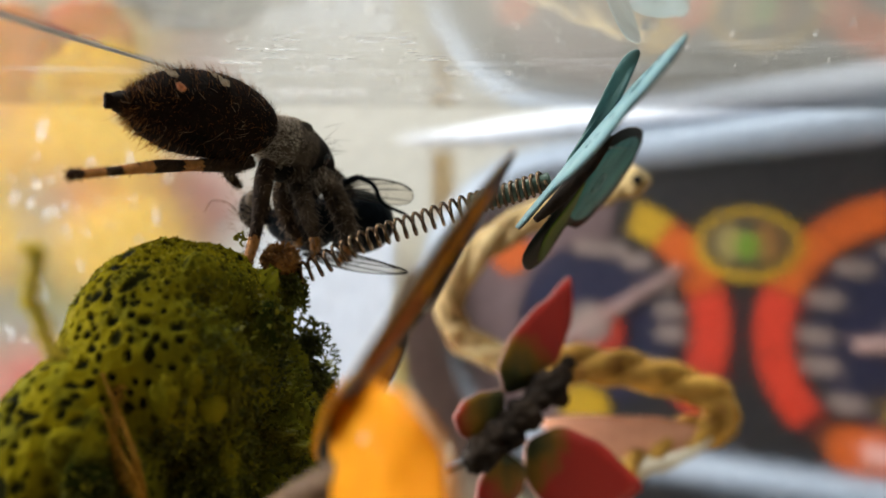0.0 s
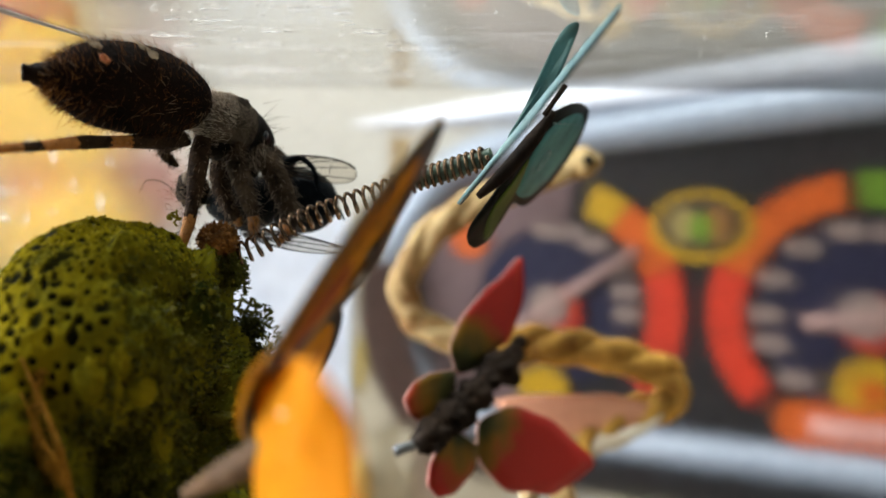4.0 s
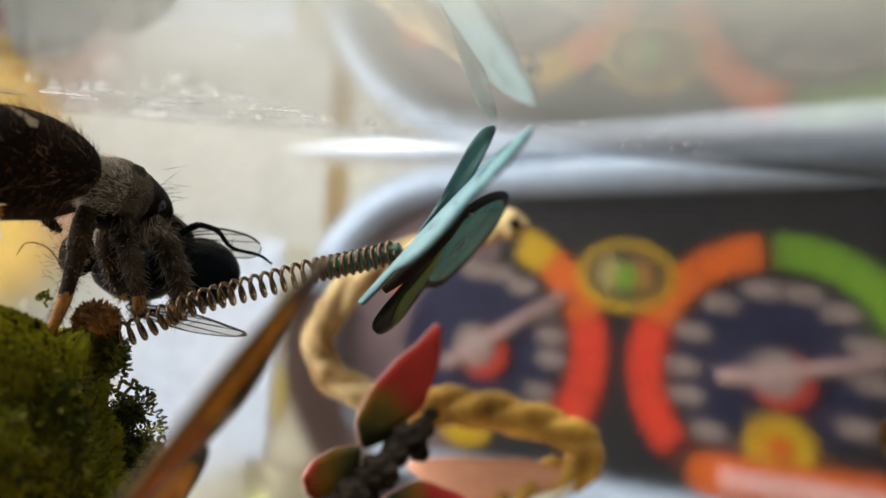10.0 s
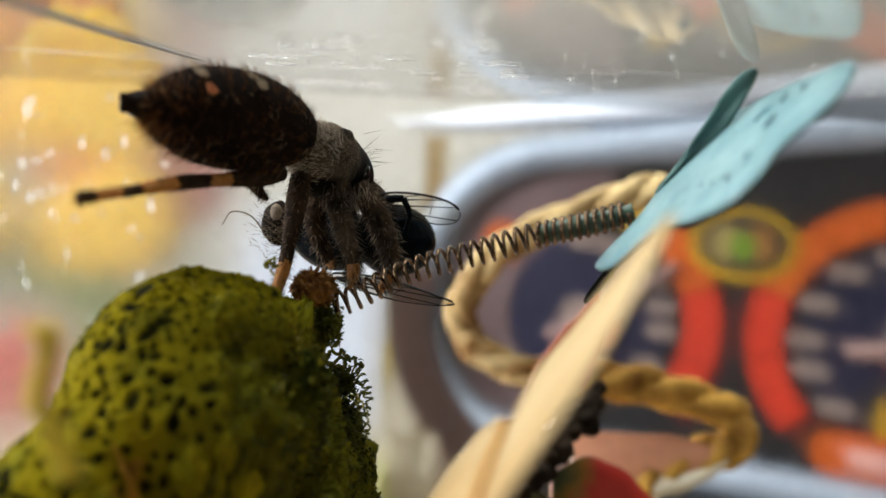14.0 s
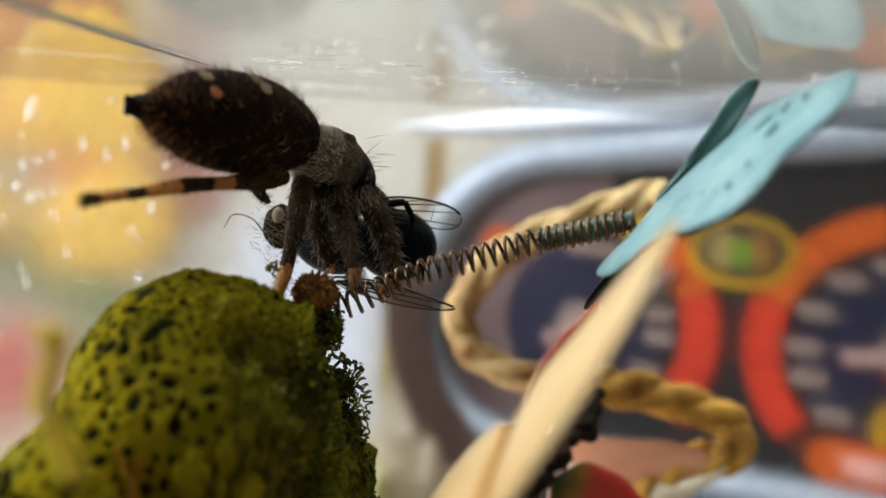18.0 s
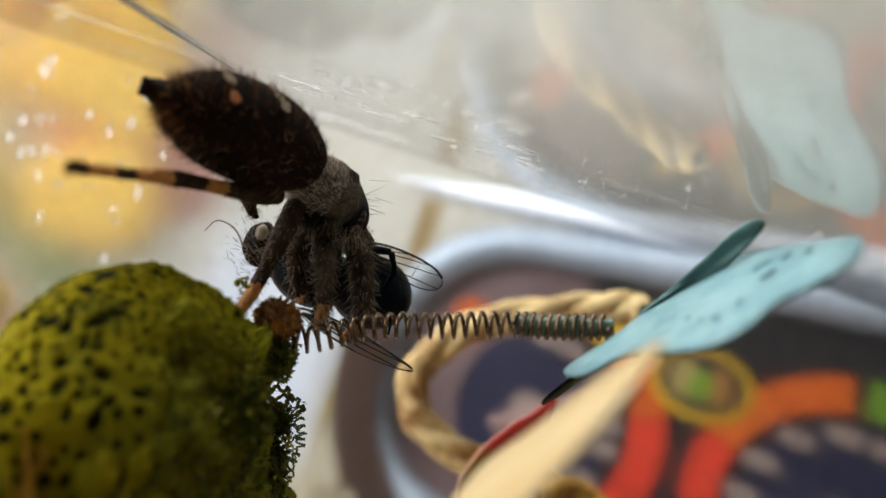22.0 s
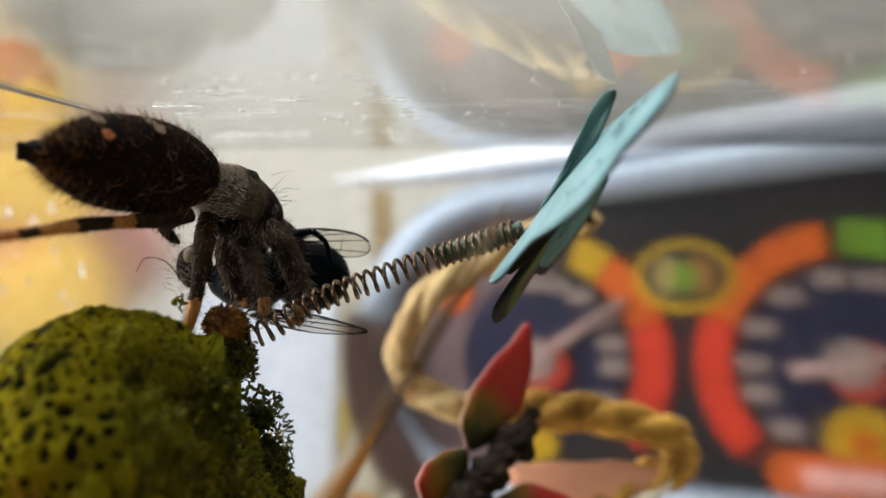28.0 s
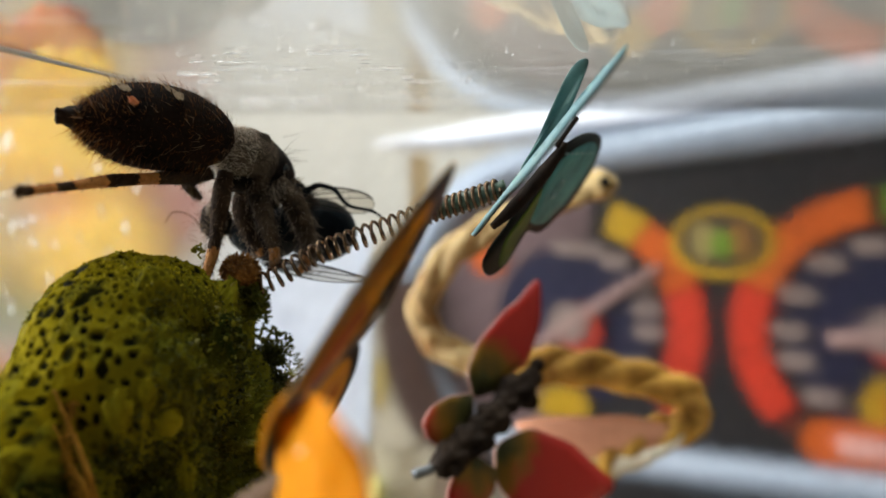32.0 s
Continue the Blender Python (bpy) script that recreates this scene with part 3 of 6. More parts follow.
# ---- the room, in metres ----
def room():
    x0, x1, y0, y1, z0, z1 = -0.66, 1.5, -1.2, 1.6, -0.75, 1.7
    for name, lo, hi, m in (
        ("floor", (x0, y0, z0 - 0.05), (x1, y1, z0), WOOD),
        ("ceiling", (x0, y0, z1), (x1, y1, z1 + 0.05), CEIL),
        ("wall_north", (x0, y1, z0), (x1, y1 + 0.1, z1), WALL),
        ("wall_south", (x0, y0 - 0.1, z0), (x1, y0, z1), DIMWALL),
        ("wall_east", (x1, y0, z0), (x1 + 0.1, y1, z1), WALL),
    ):
        tagged(part(name, box(lo, hi), m, plan=False, smooth=False), "plain " + name.replace("_", " ") + " of the room", name.split("_")[0], kind="structure")
    bm = bmesh.new()
    for lo, hi in (((x0 - 0.1, y0, z0), (x0, -0.20, z1)), ((x0 - 0.1, 0.36, z0), (x0, 0.40, z1)), ((x0 - 0.1, 0.96, z0), (x0, y1, z1)), ((x0 - 0.1, -0.20, z0), (x0, 0.36, 0.15)), ((x0 - 0.1, -0.20, 0.77), (x0, 0.36, z1)), ((x0 - 0.1, 0.40, z0), (x0, 0.96, 0.15)), ((x0 - 0.1, 0.40, 0.77), (x0, 0.96, z1))):
        add_box(bm, lo, hi)
    tagged(part("wall_west", bm, WALL, plan=False, smooth=False), "unseen cream wall with two added window openings", "wall", kind="structure")
    # Neither window is seen; both are added to frame the side lamps.
    for name, y in (("window_1", 0.08), ("window_2", 0.68)):
        win = tagged(at_world(name, (x0 - 0.05, y, 0.15)), "unseen white framed window in the cream wall", "window", kind="structure")
        for lo, hi in (((-0.03, -0.28, 0), (0.03, -0.25, 0.62)), ((-0.03, 0.25, 0), (0.03, 0.28, 0.62)), ((-0.03, -0.25, 0), (0.03, 0.25, 0.03)), ((-0.03, -0.25, 0.59), (0.03, 0.25, 0.62))):
            part("frame_bar", box(tuple(c + d for c, d in zip(lo, win.location)), tuple(c + d for c, d in zip(hi, win.location))), CEIL, win, plan=False, smooth=False)
    lamp = tagged(at_world("ceiling_light", (-0.15, 0.45, 1.7)), "flat round ceiling light", "lamp")
    part("shade", ball((-0.15, 0.45, 1.685), (0.3, 0.3, 0.014), u=32, v=8), LAMPGLOW, lamp, plan=False)
    top = tagged(at_world("table", (0, 0.2, -0.75)), "brown wooden table with a plain top", "table")
    part("tabletop", box((-0.6, -0.5, -0.03), (0.8, 0.9, 0), 0.004), WOOD, top, plan=False)
    for x in (-0.54, 0.74):
        for y in (-0.44, 0.84):
            part("leg", box((x - 0.03, y - 0.03, -0.75), (x + 0.03, y + 0.03, -0.03), 0.003), WOOD, top, plan=False)


room()


# ---- the clear box ----
def clear_box():
    low, lid = STAND, EYE + 0.697 * UNIT
    x0, x1, y0, y1 = -0.100, 0.190, -0.040, 0.1315
    st = tagged(at_world("stand", (0.02, 0.06, 0)), "plain white block under the clear box", "stand")
    part("block", box((x0 + 0.01, y0 + 0.01, 0.0), (x1 - 0.01, y1 - 0.01, low), 0.002), CEIL, st, plan=False, smooth=False)
    b = tagged(at_world("clear_box", (0.02, 0.06, low)), "clear plastic terrarium box with a flat lid, on a block", "box")
    top = part("lid", box((x0 - 0.002, y0 - 0.002, lid), (x1 + 0.002, y1 + 0.002, lid + 0.0018)), [LIDTOP, LID], b, "clear mirroring lid", plan=False, smooth=False)
    for f in top.data.polygons:
        f.material_index = 1 if f.normal.z < -0.5 else 0
    part("base", box((x0, y0, low + 0.0003), (x1, y1, low + 0.003), 0.0004), PLASTIC, b, plan=False, smooth=False)
    for lo, hi, m in (((x0, y0), (x0 + 0.0015, y1), MISTED), ((x1 - 0.0015, y0), (x1, y1), PLASTIC), ((x0 + 0.0015, y1 - 0.0015), (-0.012, y1), MISTED), ((-0.012, y1 - 0.0015), (x1 - 0.0015, y1), SCUFFED), ((x0 + 0.0015, y0), (x1 - 0.0015, y0 + 0.0015), PLASTIC)):
        part("side_wall", box((*lo, low + 0.003), (*hi, lid)), m, b, "misted wet plastic wall" if m is MISTED else "", plan=False, smooth=False)
    for o in b.children:
        o.visible_shadow = False
    bm = bmesh.new()
    n, m = 90, 70
    vs = [[bm.verts.new((x0 + 0.002 + (x1 - x0 - 0.004) * i / n, y0 + 0.002 + (y1 - y0 - 0.004) * j / m, low + 0.0048 + 0.0016 * noise.noise((i * 0.3, j * 0.3, 0)) + 0.0006 * noise.noise((i * 1.3, j * 1.3, 5)))) for j in range(m + 1)] for i in range(n + 1)]
    for i in range(n):
        for j in range(m):
            bm.faces.new((vs[i][j], vs[i + 1][j], vs[i + 1][j + 1], vs[i][j + 1]))
    tagged(part("sand_bed", bm, SUBSTRATE, plan=False), "pale sand on the bottom of the clear box", "sand", kind="stuff")
    rng = random.Random(3)
    wet = y1 - 0.0016
    for k in range(60):
        x, z = rng.uniform(-0.090, -0.036), lid - rng.uniform(0.002, 0.055)
        r = rng.uniform(0.00015, 0.0006)
        part("droplet", ball((x, wet, z), (r * 0.8, r * 0.5, r * rng.uniform(1.0, 3.0)), u=10, v=8), WATER, b, plan=False)
    for k in range(34):
        x, z = rng.uniform(-0.088, -0.048), lid - 0.003 - 0.048 * rng.random() ** 1.2
        r, le = rng.uniform(0.00016, 0.00046), rng.uniform(2.5, 9.0)
        path = [V(x + rng.uniform(-0.4, 0.4) * r, wet - 0.0001, z - r * le * q) for q in (0, 0.3, 0.6, 1.0)]
        bm = bmesh.new()
        add_tube(bm, spline(path, 10), [r * 0.2, r * 0.45, r * 0.75, r, r * 0.5], 8)
        part("droplet", bm, DRIPGLINT, b, "running water drop with its glint in its colour", plan=False)


def on_sand(x, y):
    """The plan point of the sand bed below a place."""
    st, ct = math.sin(radians(TILT)), math.cos(radians(TILT))
    return (x, y, ((STAND + 0.0046 - EYE) / UNIT - y * st) / ct)


def on_table(x, y):
    st, ct = math.sin(radians(TILT)), math.cos(radians(TILT))
    return (x, y, ((0.0 - EYE) / UNIT - y * st) / ct)


clear_box()


# ---- the dashboard toy behind the box ----
def dashboard():
    right, up = V(0.8654, -0.5010, 0), V(0, 0, 1)
    away = V(0.5010, 0.8654, 0)
    mid = V(18.34, 42.0, 0.18)
    M = Matrix.Translation(mid) @ Matrix((right, away, up)).transposed().to_4x4()
    d = thing("toy_dashboard", on_table(18.3, 44.0), "toy dashboard with two dials and a silver bezel, blurred", "toy")

    def put(name, bm, m, parent=None, label="", smooth=False):
        bm.transform(M)
        return part(name, bm, m, parent or d, label, smooth=smooth)

    def stadium(left, right_, bottom, top, r, n=14):
        pts = []
        for cx, cz, a0 in ((right_ - r, top - r, 0), (left + r, top - r, 90), (left + r, bottom + r, 180), (right_ - r, bottom + r, 270)):
            for k in range(n + 1):
                a = radians(a0 + 90 * k / n)
                pts.append((cx + r * math.cos(a), cz + r * math.sin(a)))
        return pts

    def plate(outline, y0, y1):
        bm = bmesh.new()
        f = [bm.verts.new((x, y0, z)) for x, z in outline]
        b = [bm.verts.new((x, y1, z)) for x, z in outline]
        bm.faces.new(f)
        bm.faces.new(b[::-1])
        for i in range(len(f)):
            j = (i + 1) % len(f)
            bm.faces.new((f[j], f[i], b[i], b[j]))
        bmesh.ops.recalc_face_normals(bm, faces=bm.faces[:])
        return bm

    def frame_ring(outer, inner, y0, y1, lip):
        bm = bmesh.new()
        n = len(outer)
        loops = [[bm.verts.new((x, y1, z)) for x, z in outer], [bm.verts.new((x, y0 + lip, z)) for x, z in outer],
                 [bm.verts.new(((ax * 0.7 + bx * 0.3), y0, (az * 0.7 + bz * 0.3))) for (ax, az), (bx, bz) in zip(outer, inner)],
                 [bm.verts.new(((ax * 0.3 + bx * 0.7), y0, (az * 0.3 + bz * 0.7))) for (ax, az), (bx, bz) in zip(outer, inner)],
                 [bm.verts.new((x, y0 + lip, z)) for x, z in inner], [bm.verts.new((x, y1, z)) for x, z in inner]]
        for r, s in zip(loops, loops[1:]):
            for i in range(n):
                bm.faces.new((r[i], r[(i + 1) % n], s[(i + 1) % n], s[i]))
        bmesh.ops.recalc_face_normals(bm, faces=bm.faces[:])
        return bm

    def arc(cx, cz, r0, r1, a0, a1, y0=-0.35, y1=0.0, n=18):
        rim = [(cx + r1 * math.cos(radians(a0 + (a1 - a0) * k / n)), cz + r1 * math.sin(radians(a0 + (a1 - a0) * k / n))) for k in range(n + 1)]
        rim += [(cx + r0 * math.cos(radians(a1 + (a0 - a1) * k / n)), cz + r0 * math.sin(radians(a1 + (a0 - a1) * k / n))) for k in range(n + 1)]
        return plate(rim, y0, y1)

    def disc(cx, cz, rx, rz, y0=-0.3, y1=0.0, n=36):
        return plate([(cx + rx * math.cos(6.28319 * k / n), cz + rz * math.sin(6.28319 * k / n)) for k in range(n)], y0, y1)

    def rounded(left, right_, bottom, top, r_top, r_low, n=14):
        pts = []
        for cx, cz, a0, r in ((right_ - 6, top - 6, 0, 6), (left + r_top, top - r_top, 90, r_top), (left + r_low, bottom + r_low, 180, r_low), (right_ - 6, bottom + 6, 270, 6)):
            pts += [(cx + r * math.cos(radians(a0 + 90 * k / n)), cz + r * math.sin(radians(a0 + 90 * k / n))) for k in range(n + 1)]
        return pts

    def risen(outline):
        return [(x, z + 0.07 * max(0.0, x + 6) * min(1.0, max(0.0, (z + 2) / 6))) for x, z in outline]

    outer, inner = rounded(-23.2, 34, -14.9, 6.8, 12.0, 8.6), rounded(-20.0, 31, -12.8, 4.5, 9.4, 6.4)
    outer, inner = risen(outer), risen(inner)
    put("housing", plate(stadium(-12, 36, -27, 8.6, 4), 2.6, 9), WHITEBODY, label="white plastic housing", smooth=False)
    put("panel", plate(risen(rounded(-21.4, 32.5, -13.8, 5.4, 10.4, 7.2)), 0.0, 2.5), PANEL, label="near-black panel")
    put("bezel", frame_ring(outer, inner, -2.2, 2.4, 0.8), CHROME, label="silver bezel", smooth=True)
    # Added bar: stands in for the bright band along the box's rear rim.
    rail, rings = bmesh.new(), []
    for k in range(25):
        f = k / 24
        x, z, h = -24.8 + 60.8 * f, 8.1 + 2.5 * f, (0.7 + 1.45 * f) * min(1.0, 0.35 + 6 * f)
        rings.append([rail.verts.new((x, y, z + h * q)) for y, q in ((-0.6, -1.0), (-1.3, -0.75), (-1.2, -0.3), (-0.4, 0.3), (0.9, 0.8), (2.2, 1.0), (2.2, -1.0))])
    for p, q in zip(rings, rings[1:]):
        for i in range(7):
            rail.faces.new((p[i], q[i], q[(i + 1) % 7], p[(i + 1) % 7]))
    rail.faces.new(rings[0][::-1])
    rail.faces.new(rings[-1])
    bmesh.ops.recalc_face_normals(rail, faces=rail.faces[:])
    put("rim_band", rail, RIMWHITE, label="bluish-white bar in place of the box's bright rear rim", smooth=True)
    put("bezel_arch", arc(-11.1, -5.6, 8.9, 12.25, 163, 246, -2.7, -2.0, 30), BRONZE, label="brown part of the bezel")
    for cx, cz in ((-9.4, -5.3), (8.65, -5.1)):
        dial = put("dial", disc(cx, cz, 5.4, 5.4, -0.12), DIAL, label="indigo dial face")
        put("cap", disc(cx + 0.5, cz - 0.35, 1.6, 1.6, -0.9), REDARC, dial)
        put("hub", disc(cx, cz + 0.1, 1.35, 1.35, -1.3, -0.9), MARKS, dial)
        tip, tail = ((-3.6, -1.4), (-11.5, -6.7)) if cx < 0 else ((14.6, -3.6), (5.6, -5.6))
        bm = bmesh.new()
        add_tube(bm, [V(tail[0], -1.0, tail[1]), V(cx, -1.0, cz), V(tip[0], -1.0, tip[1])], [0.45, 0.42, 0.28], 8)
        put("needle", bm, NEEDLE, dial, "pale pink needle")
    put("mauve_face", arc(-9.4, -5.3, 5.5, 10.8, 80, 262, -0.2), DIALMAUVE, label="mauve half of the dial")
    for cx, r0, r1, spans in ((-9.4, 6.3, 8.5, ((70, 52, YELLOW), (52, 18, ORANGEARC), (18, -18, REDARC), (-18, -42, REDARC))), (8.65, 6.2, 8.2, ((98, 128, ORANGEARC), (128, 160, ORANGEARC), (160, 190, REDARC), (190, 223, REDARC), (92, 62, GREENARC), (62, 20, GREENARC)))):
        for a0, a1, m in spans:
            put("arc_segment", arc(cx, -5.2, r0, r1, a0, a1 + (0.8 if a1 < a0 else -0.8)), m)
    for cx, angles in ((-9.4, (95, 75, 55, 30, 12, -5, -32)), (8.65, (228, 200, 180, 155, 128, 100, 75, 50, 25, 0, -30))):
        for a in angles:
            x, z = cx + 5.0 * math.cos(radians(a)), -5.2 + 5.0 * math.sin(radians(a))
            put("number_mark", plate(stadium(x - 0.95, x + 0.95, z - 0.5, z + 0.5, 0.42, 5), -0.35, -0.1), MARKS)
    badge = put("badge", disc(0, 0, 3.0, 2.2, -0.5), YELLOW, label="oval badge with a yellow rim")
    put("badge_field", disc(0, 0.1, 2.45, 1.7, -0.7, -0.5), BROWNIN, badge)
    put("badge_flame", disc(-0.9, 0.1, 0.8, 1.1, -0.85, -0.7), REDGREEN, badge)
    put("badge_flame", disc(1.0, 0.1, 0.8, 1.1, -0.85, -0.7), BUD, badge)
    put("badge_mark", disc(0.1, -0.1, 0.6, 0.9, -0.9, -0.7), GREENARC, badge)
    put("bar_sign", plate(stadium(4.2, 16.5, -12.7, -10.2, 1.2, 6), -0.5, 0), ORANGEARC, label="orange bar with a pale stripe")
    put("bar_stripe", plate([(6, -12.0), (15, -12.0), (15, -10.9), (6, -10.9)], -0.7, -0.5), PINKISH)
    put("round_sign", disc(9.1, -9.3, 1.9, 1.9, -0.45), YELLOW)
    put("round_mark", disc(9.1, -9.3, 0.7, 0.7, -0.6, -0.45), ORANGEARC)
    put("small_lamp", disc(-15.5, -0.6, 1.5, 1.5, -0.5), ORANGEARC)
    put("yellow_lamp", disc(-10.0, -10.8, 1.8, 1.3, -0.5), YELLOW)
    put("foot_strip", plate([(-16, -16.6), (34, -16.6), (34, -14.8), (-16, -14.8)], -3.0, 2.4), PANEL, label="dark strip under the bezel")
    put("apron", plate(stadium(-17, 34, -27, -17.0, 2.0, 6), -1.0, 2.4), CREAM, label="cream lower front")
    put("green_button", plate(stadium(-4.4, 1.4, -21.6, -17.9, 1.2, 6), -1.6, -1.0), PAPERGREEN, label="pale green button")
    put("grey_button", plate(stadium(-11.6, -5.2, -21.6, -18.0, 1.2, 6), -1.6, -1.0), RIBBED, label="pale grey button")


dashboard()


# ---- toys and sheets far behind ----
def backdrop_things():
    vase = thing("flower_vase", on_table(-21.0, 47.5), "bunch of bright flowers in a vase, far out of focus", "flowers")
    foot = V(on_table(-21.0, 47.5))
    part("vase", tube((foot, foot + V(0, 0, 4), foot + V(0, 0, 9), foot + V(0, 0, 12)), [2.2, 3.0, 2.0, 2.4], 20), RIBBED, vase)
    mouth = foot + V(0, 0, 12)
    for p, r, m in (((-23.073, 46.000, 8.985), 3.6, TOYYELLOW), ((-20.459, 46.000, 7.118), 3.0, TOYYELLOW), ((-25.673, 47.000, 7.271), 3.0, TOYYELLOW), ((-19.467, 45.000, -0.163), 2.8, TOYYELLOW), ((-22.024, 45.000, -0.712), 2.4, TOYYELLOW), ((-16.868, 48.000, 2.555), 2.4, TOYPINK), ((-22.621, 47.000, 3.265), 2.4, TOYORANGE), ((-29.232, 46.000, 12.344), 3.0, TOYORANGE), ((-24.146, 47.000, 13.378), 2.6, TOYRED), ((-26.408, 45.000, -10.031), 2.6, TOYRED), ((-32.592, 46.000, 4.127), 3.6, TOYYELLOW), ((-30.353, 46.000, 0.019), 2.8, TOYYELLOW), ((-34.830, 46.000, 9.728), 3.2, TOYYELLOW)):
        c, r = V(p), r * 1.25
        bm = bmesh.new()
        for k in range(14):
            a = 2.4 * k
            q = c + V(math.cos(a) * r * 0.55, -0.3, math.sin(a) * r * 0.55)
            add_ball(bm, q, (r * 0.5, r * 0.18, r * 0.32), Matrix.Rotation(-a, 4, "Y"), 10, 6)
        add_ball(bm, c, (r * 0.4, r * 0.3, r * 0.4), u=10, v=6)
        bloom = part("bloom", bm, m, vase)
        part("stalk", tube((mouth, mouth.lerp(c, 0.5) + V(0, 0.6, 1), c), 0.22, 6, 8), TOYGREEN, bloom)
    for p, r in (((-27.778, 48.000, -3.098), 2.6), ((-24.662, 48.000, -4.658), 2.2), ((-18.015, 49.000, -1.571), 1.6)):
        bm = ball(p, (r, 0.3, r * 0.6), Matrix.Rotation(0.6, 4, "Y"), 14, 8)
        part("leaf", add_tube(bm, spline((mouth, mouth.lerp(V(p), 0.6) + V(0, 0.4, 0), p), 8), 0.15, 6), TOYGREEN, vase)
    sheet = thing("ribbed_sheet", on_table(-5.0, 44.0), "white ribbed plastic sheet standing behind the box", "sheet")
    lo, hi = V((-13.308, 50.000, 0.022)), V((-3.357, 50.000, 0.023))
    n = 34
    for k in range(n):
        a, b = lo.lerp(hi, k / n), lo.lerp(hi, (k + 0.86) / n)
        zl = on_table(0, 36.0)[2]
        bm = bmesh.new()
        lean = 0.5 * (k % 3)
        vs = [bm.verts.new(p) for p in ((a.x, 50.0 - lean, a.z + 1.2), (b.x, 50.0 - lean, a.z + 1.2), (b.x * 0.86, 36.0 - lean, zl), (a.x * 0.86, 36.0 - lean, zl), (a.x, 50.5, a.z + 1.2), (b.x, 50.5, a.z + 1.2), (b.x * 0.86, 36.5, zl), (a.x * 0.86, 36.5, zl))]
        for q in ((0, 1, 2, 3), (7, 6, 5, 4), (0, 4, 5, 1), (1, 5, 6, 2), (2, 6, 7, 3), (3, 7, 4, 0)):
            bm.faces.new([vs[i] for i in q])
        bmesh.ops.recalc_face_normals(bm, faces=bm.faces[:])
        part("rib", bm, (RIBBED, RIBBED, RIBSHADE)[k % 3], sheet, smooth=False)
    paper = thing("crumpled_paper", on_table(-4.2, 38.5), "crumpled cream paper with a yellow-green stain", "paper")
    n, m, foot_z = 26, 30, on_table(0, 38.5)[2]
    bm = bmesh.new()
    grid = []
    for i in range(n + 1):
        x = -9.0 + 9.6 * i / n
        top = -10.9 - 2.0 * max(0.0, (-4.4 - x) / 4.6) + 0.5 * noise.noise((x * 0.5, 3, 1))
        grid.append([bm.verts.new((x, 38.5 + 0.9 * noise.noise((x * 0.45, j * 0.18, 7)) + 0.5 * abs(noise.noise((x * 0.9, j * 0.4, 2))) + 1.6 * (1 - j / m), foot_z + (top - foot_z) * j / m)) for j in range(m + 1)])
    for i in range(n):
        for j in range(m):
            bm.faces.new((grid[i][j], grid[i + 1][j], grid[i + 1][j + 1], grid[i][j + 1]))
    bmesh.ops.solidify(bm, geom=bm.faces[:], thickness=0.12)
    part("sheet", bm, CREAM, paper)
    part("stain", ball((-2.9, 38.0, -14.6), (1.1, 0.9, 2.0), u=20, v=12, wobble=0.4), STAIN, paper, "yellow-green stain")
    board = thing("cream_card", on_table(-3.2, 58.0), "cream card board standing behind the dashboard", "card")
    p, q = (-4.176, 58.000, -8.456), (-0.789, 58.400, 0.976)
    part("board", box((p[0], p[1], on_table(0, 58.2)[2]), q), CREAM, board, smooth=False)
    part("edge", box((q[0], p[1], on_table(0, 58.2)[2]), (q[0] + 0.5, q[1], q[2])), STRAW, board, "straw-coloured edge", smooth=False)
    part("sticker", ball((-4.097, 57.900, -11.219), (1.0, 0.06, 2.2), u=20, v=10, wobble=0.2), YELLOWPALE, board, "pale yellow spot")
    post = thing("wooden_post", on_table(-0.2, 60.5), "thin orange-brown wooden post", "post")
    p, q = (-1.005, 60.000, -8.748), (0.860, 61.000, 8.158)
    part("shaft", box((p[0], p[1], on_table(0, 60.5)[2]), q), STRAW, post, smooth=False)


backdrop_things()


# ---- moss mound ----
def lattice(P, scale, seed=0, stretch=(1, 1, 1)):
    """Smooth value noise in -1..1 at an array of points."""
    Q = P * np.array(stretch) * scale + 100.0
    I = np.floor(Q).astype(np.int64)
    F = Q - I
    F = F * F * (3 - 2 * F)
    total = np.zeros(len(P))
    for dx in (0, 1):
        for dy in (0, 1):
            for dz in (0, 1):
                h = (I[:, 0] + dx) * 73856093 ^ (I[:, 1] + dy) * 19349663 ^ (I[:, 2] + dz) * 83492791 ^ (seed * 2654435)
                h = (h ^ (h >> 13)) * 1274126177 & 0x7FFFFFFF
                h = (h ^ (h >> 16)) & 0xFFFF
                w = (F[:, 0] if dx else 1 - F[:, 0]) * (F[:, 1] if dy else 1 - F[:, 1]) * (F[:, 2] if dz else 1 - F[:, 2])
                total += w * (h / 32767.5 - 1)
    return total


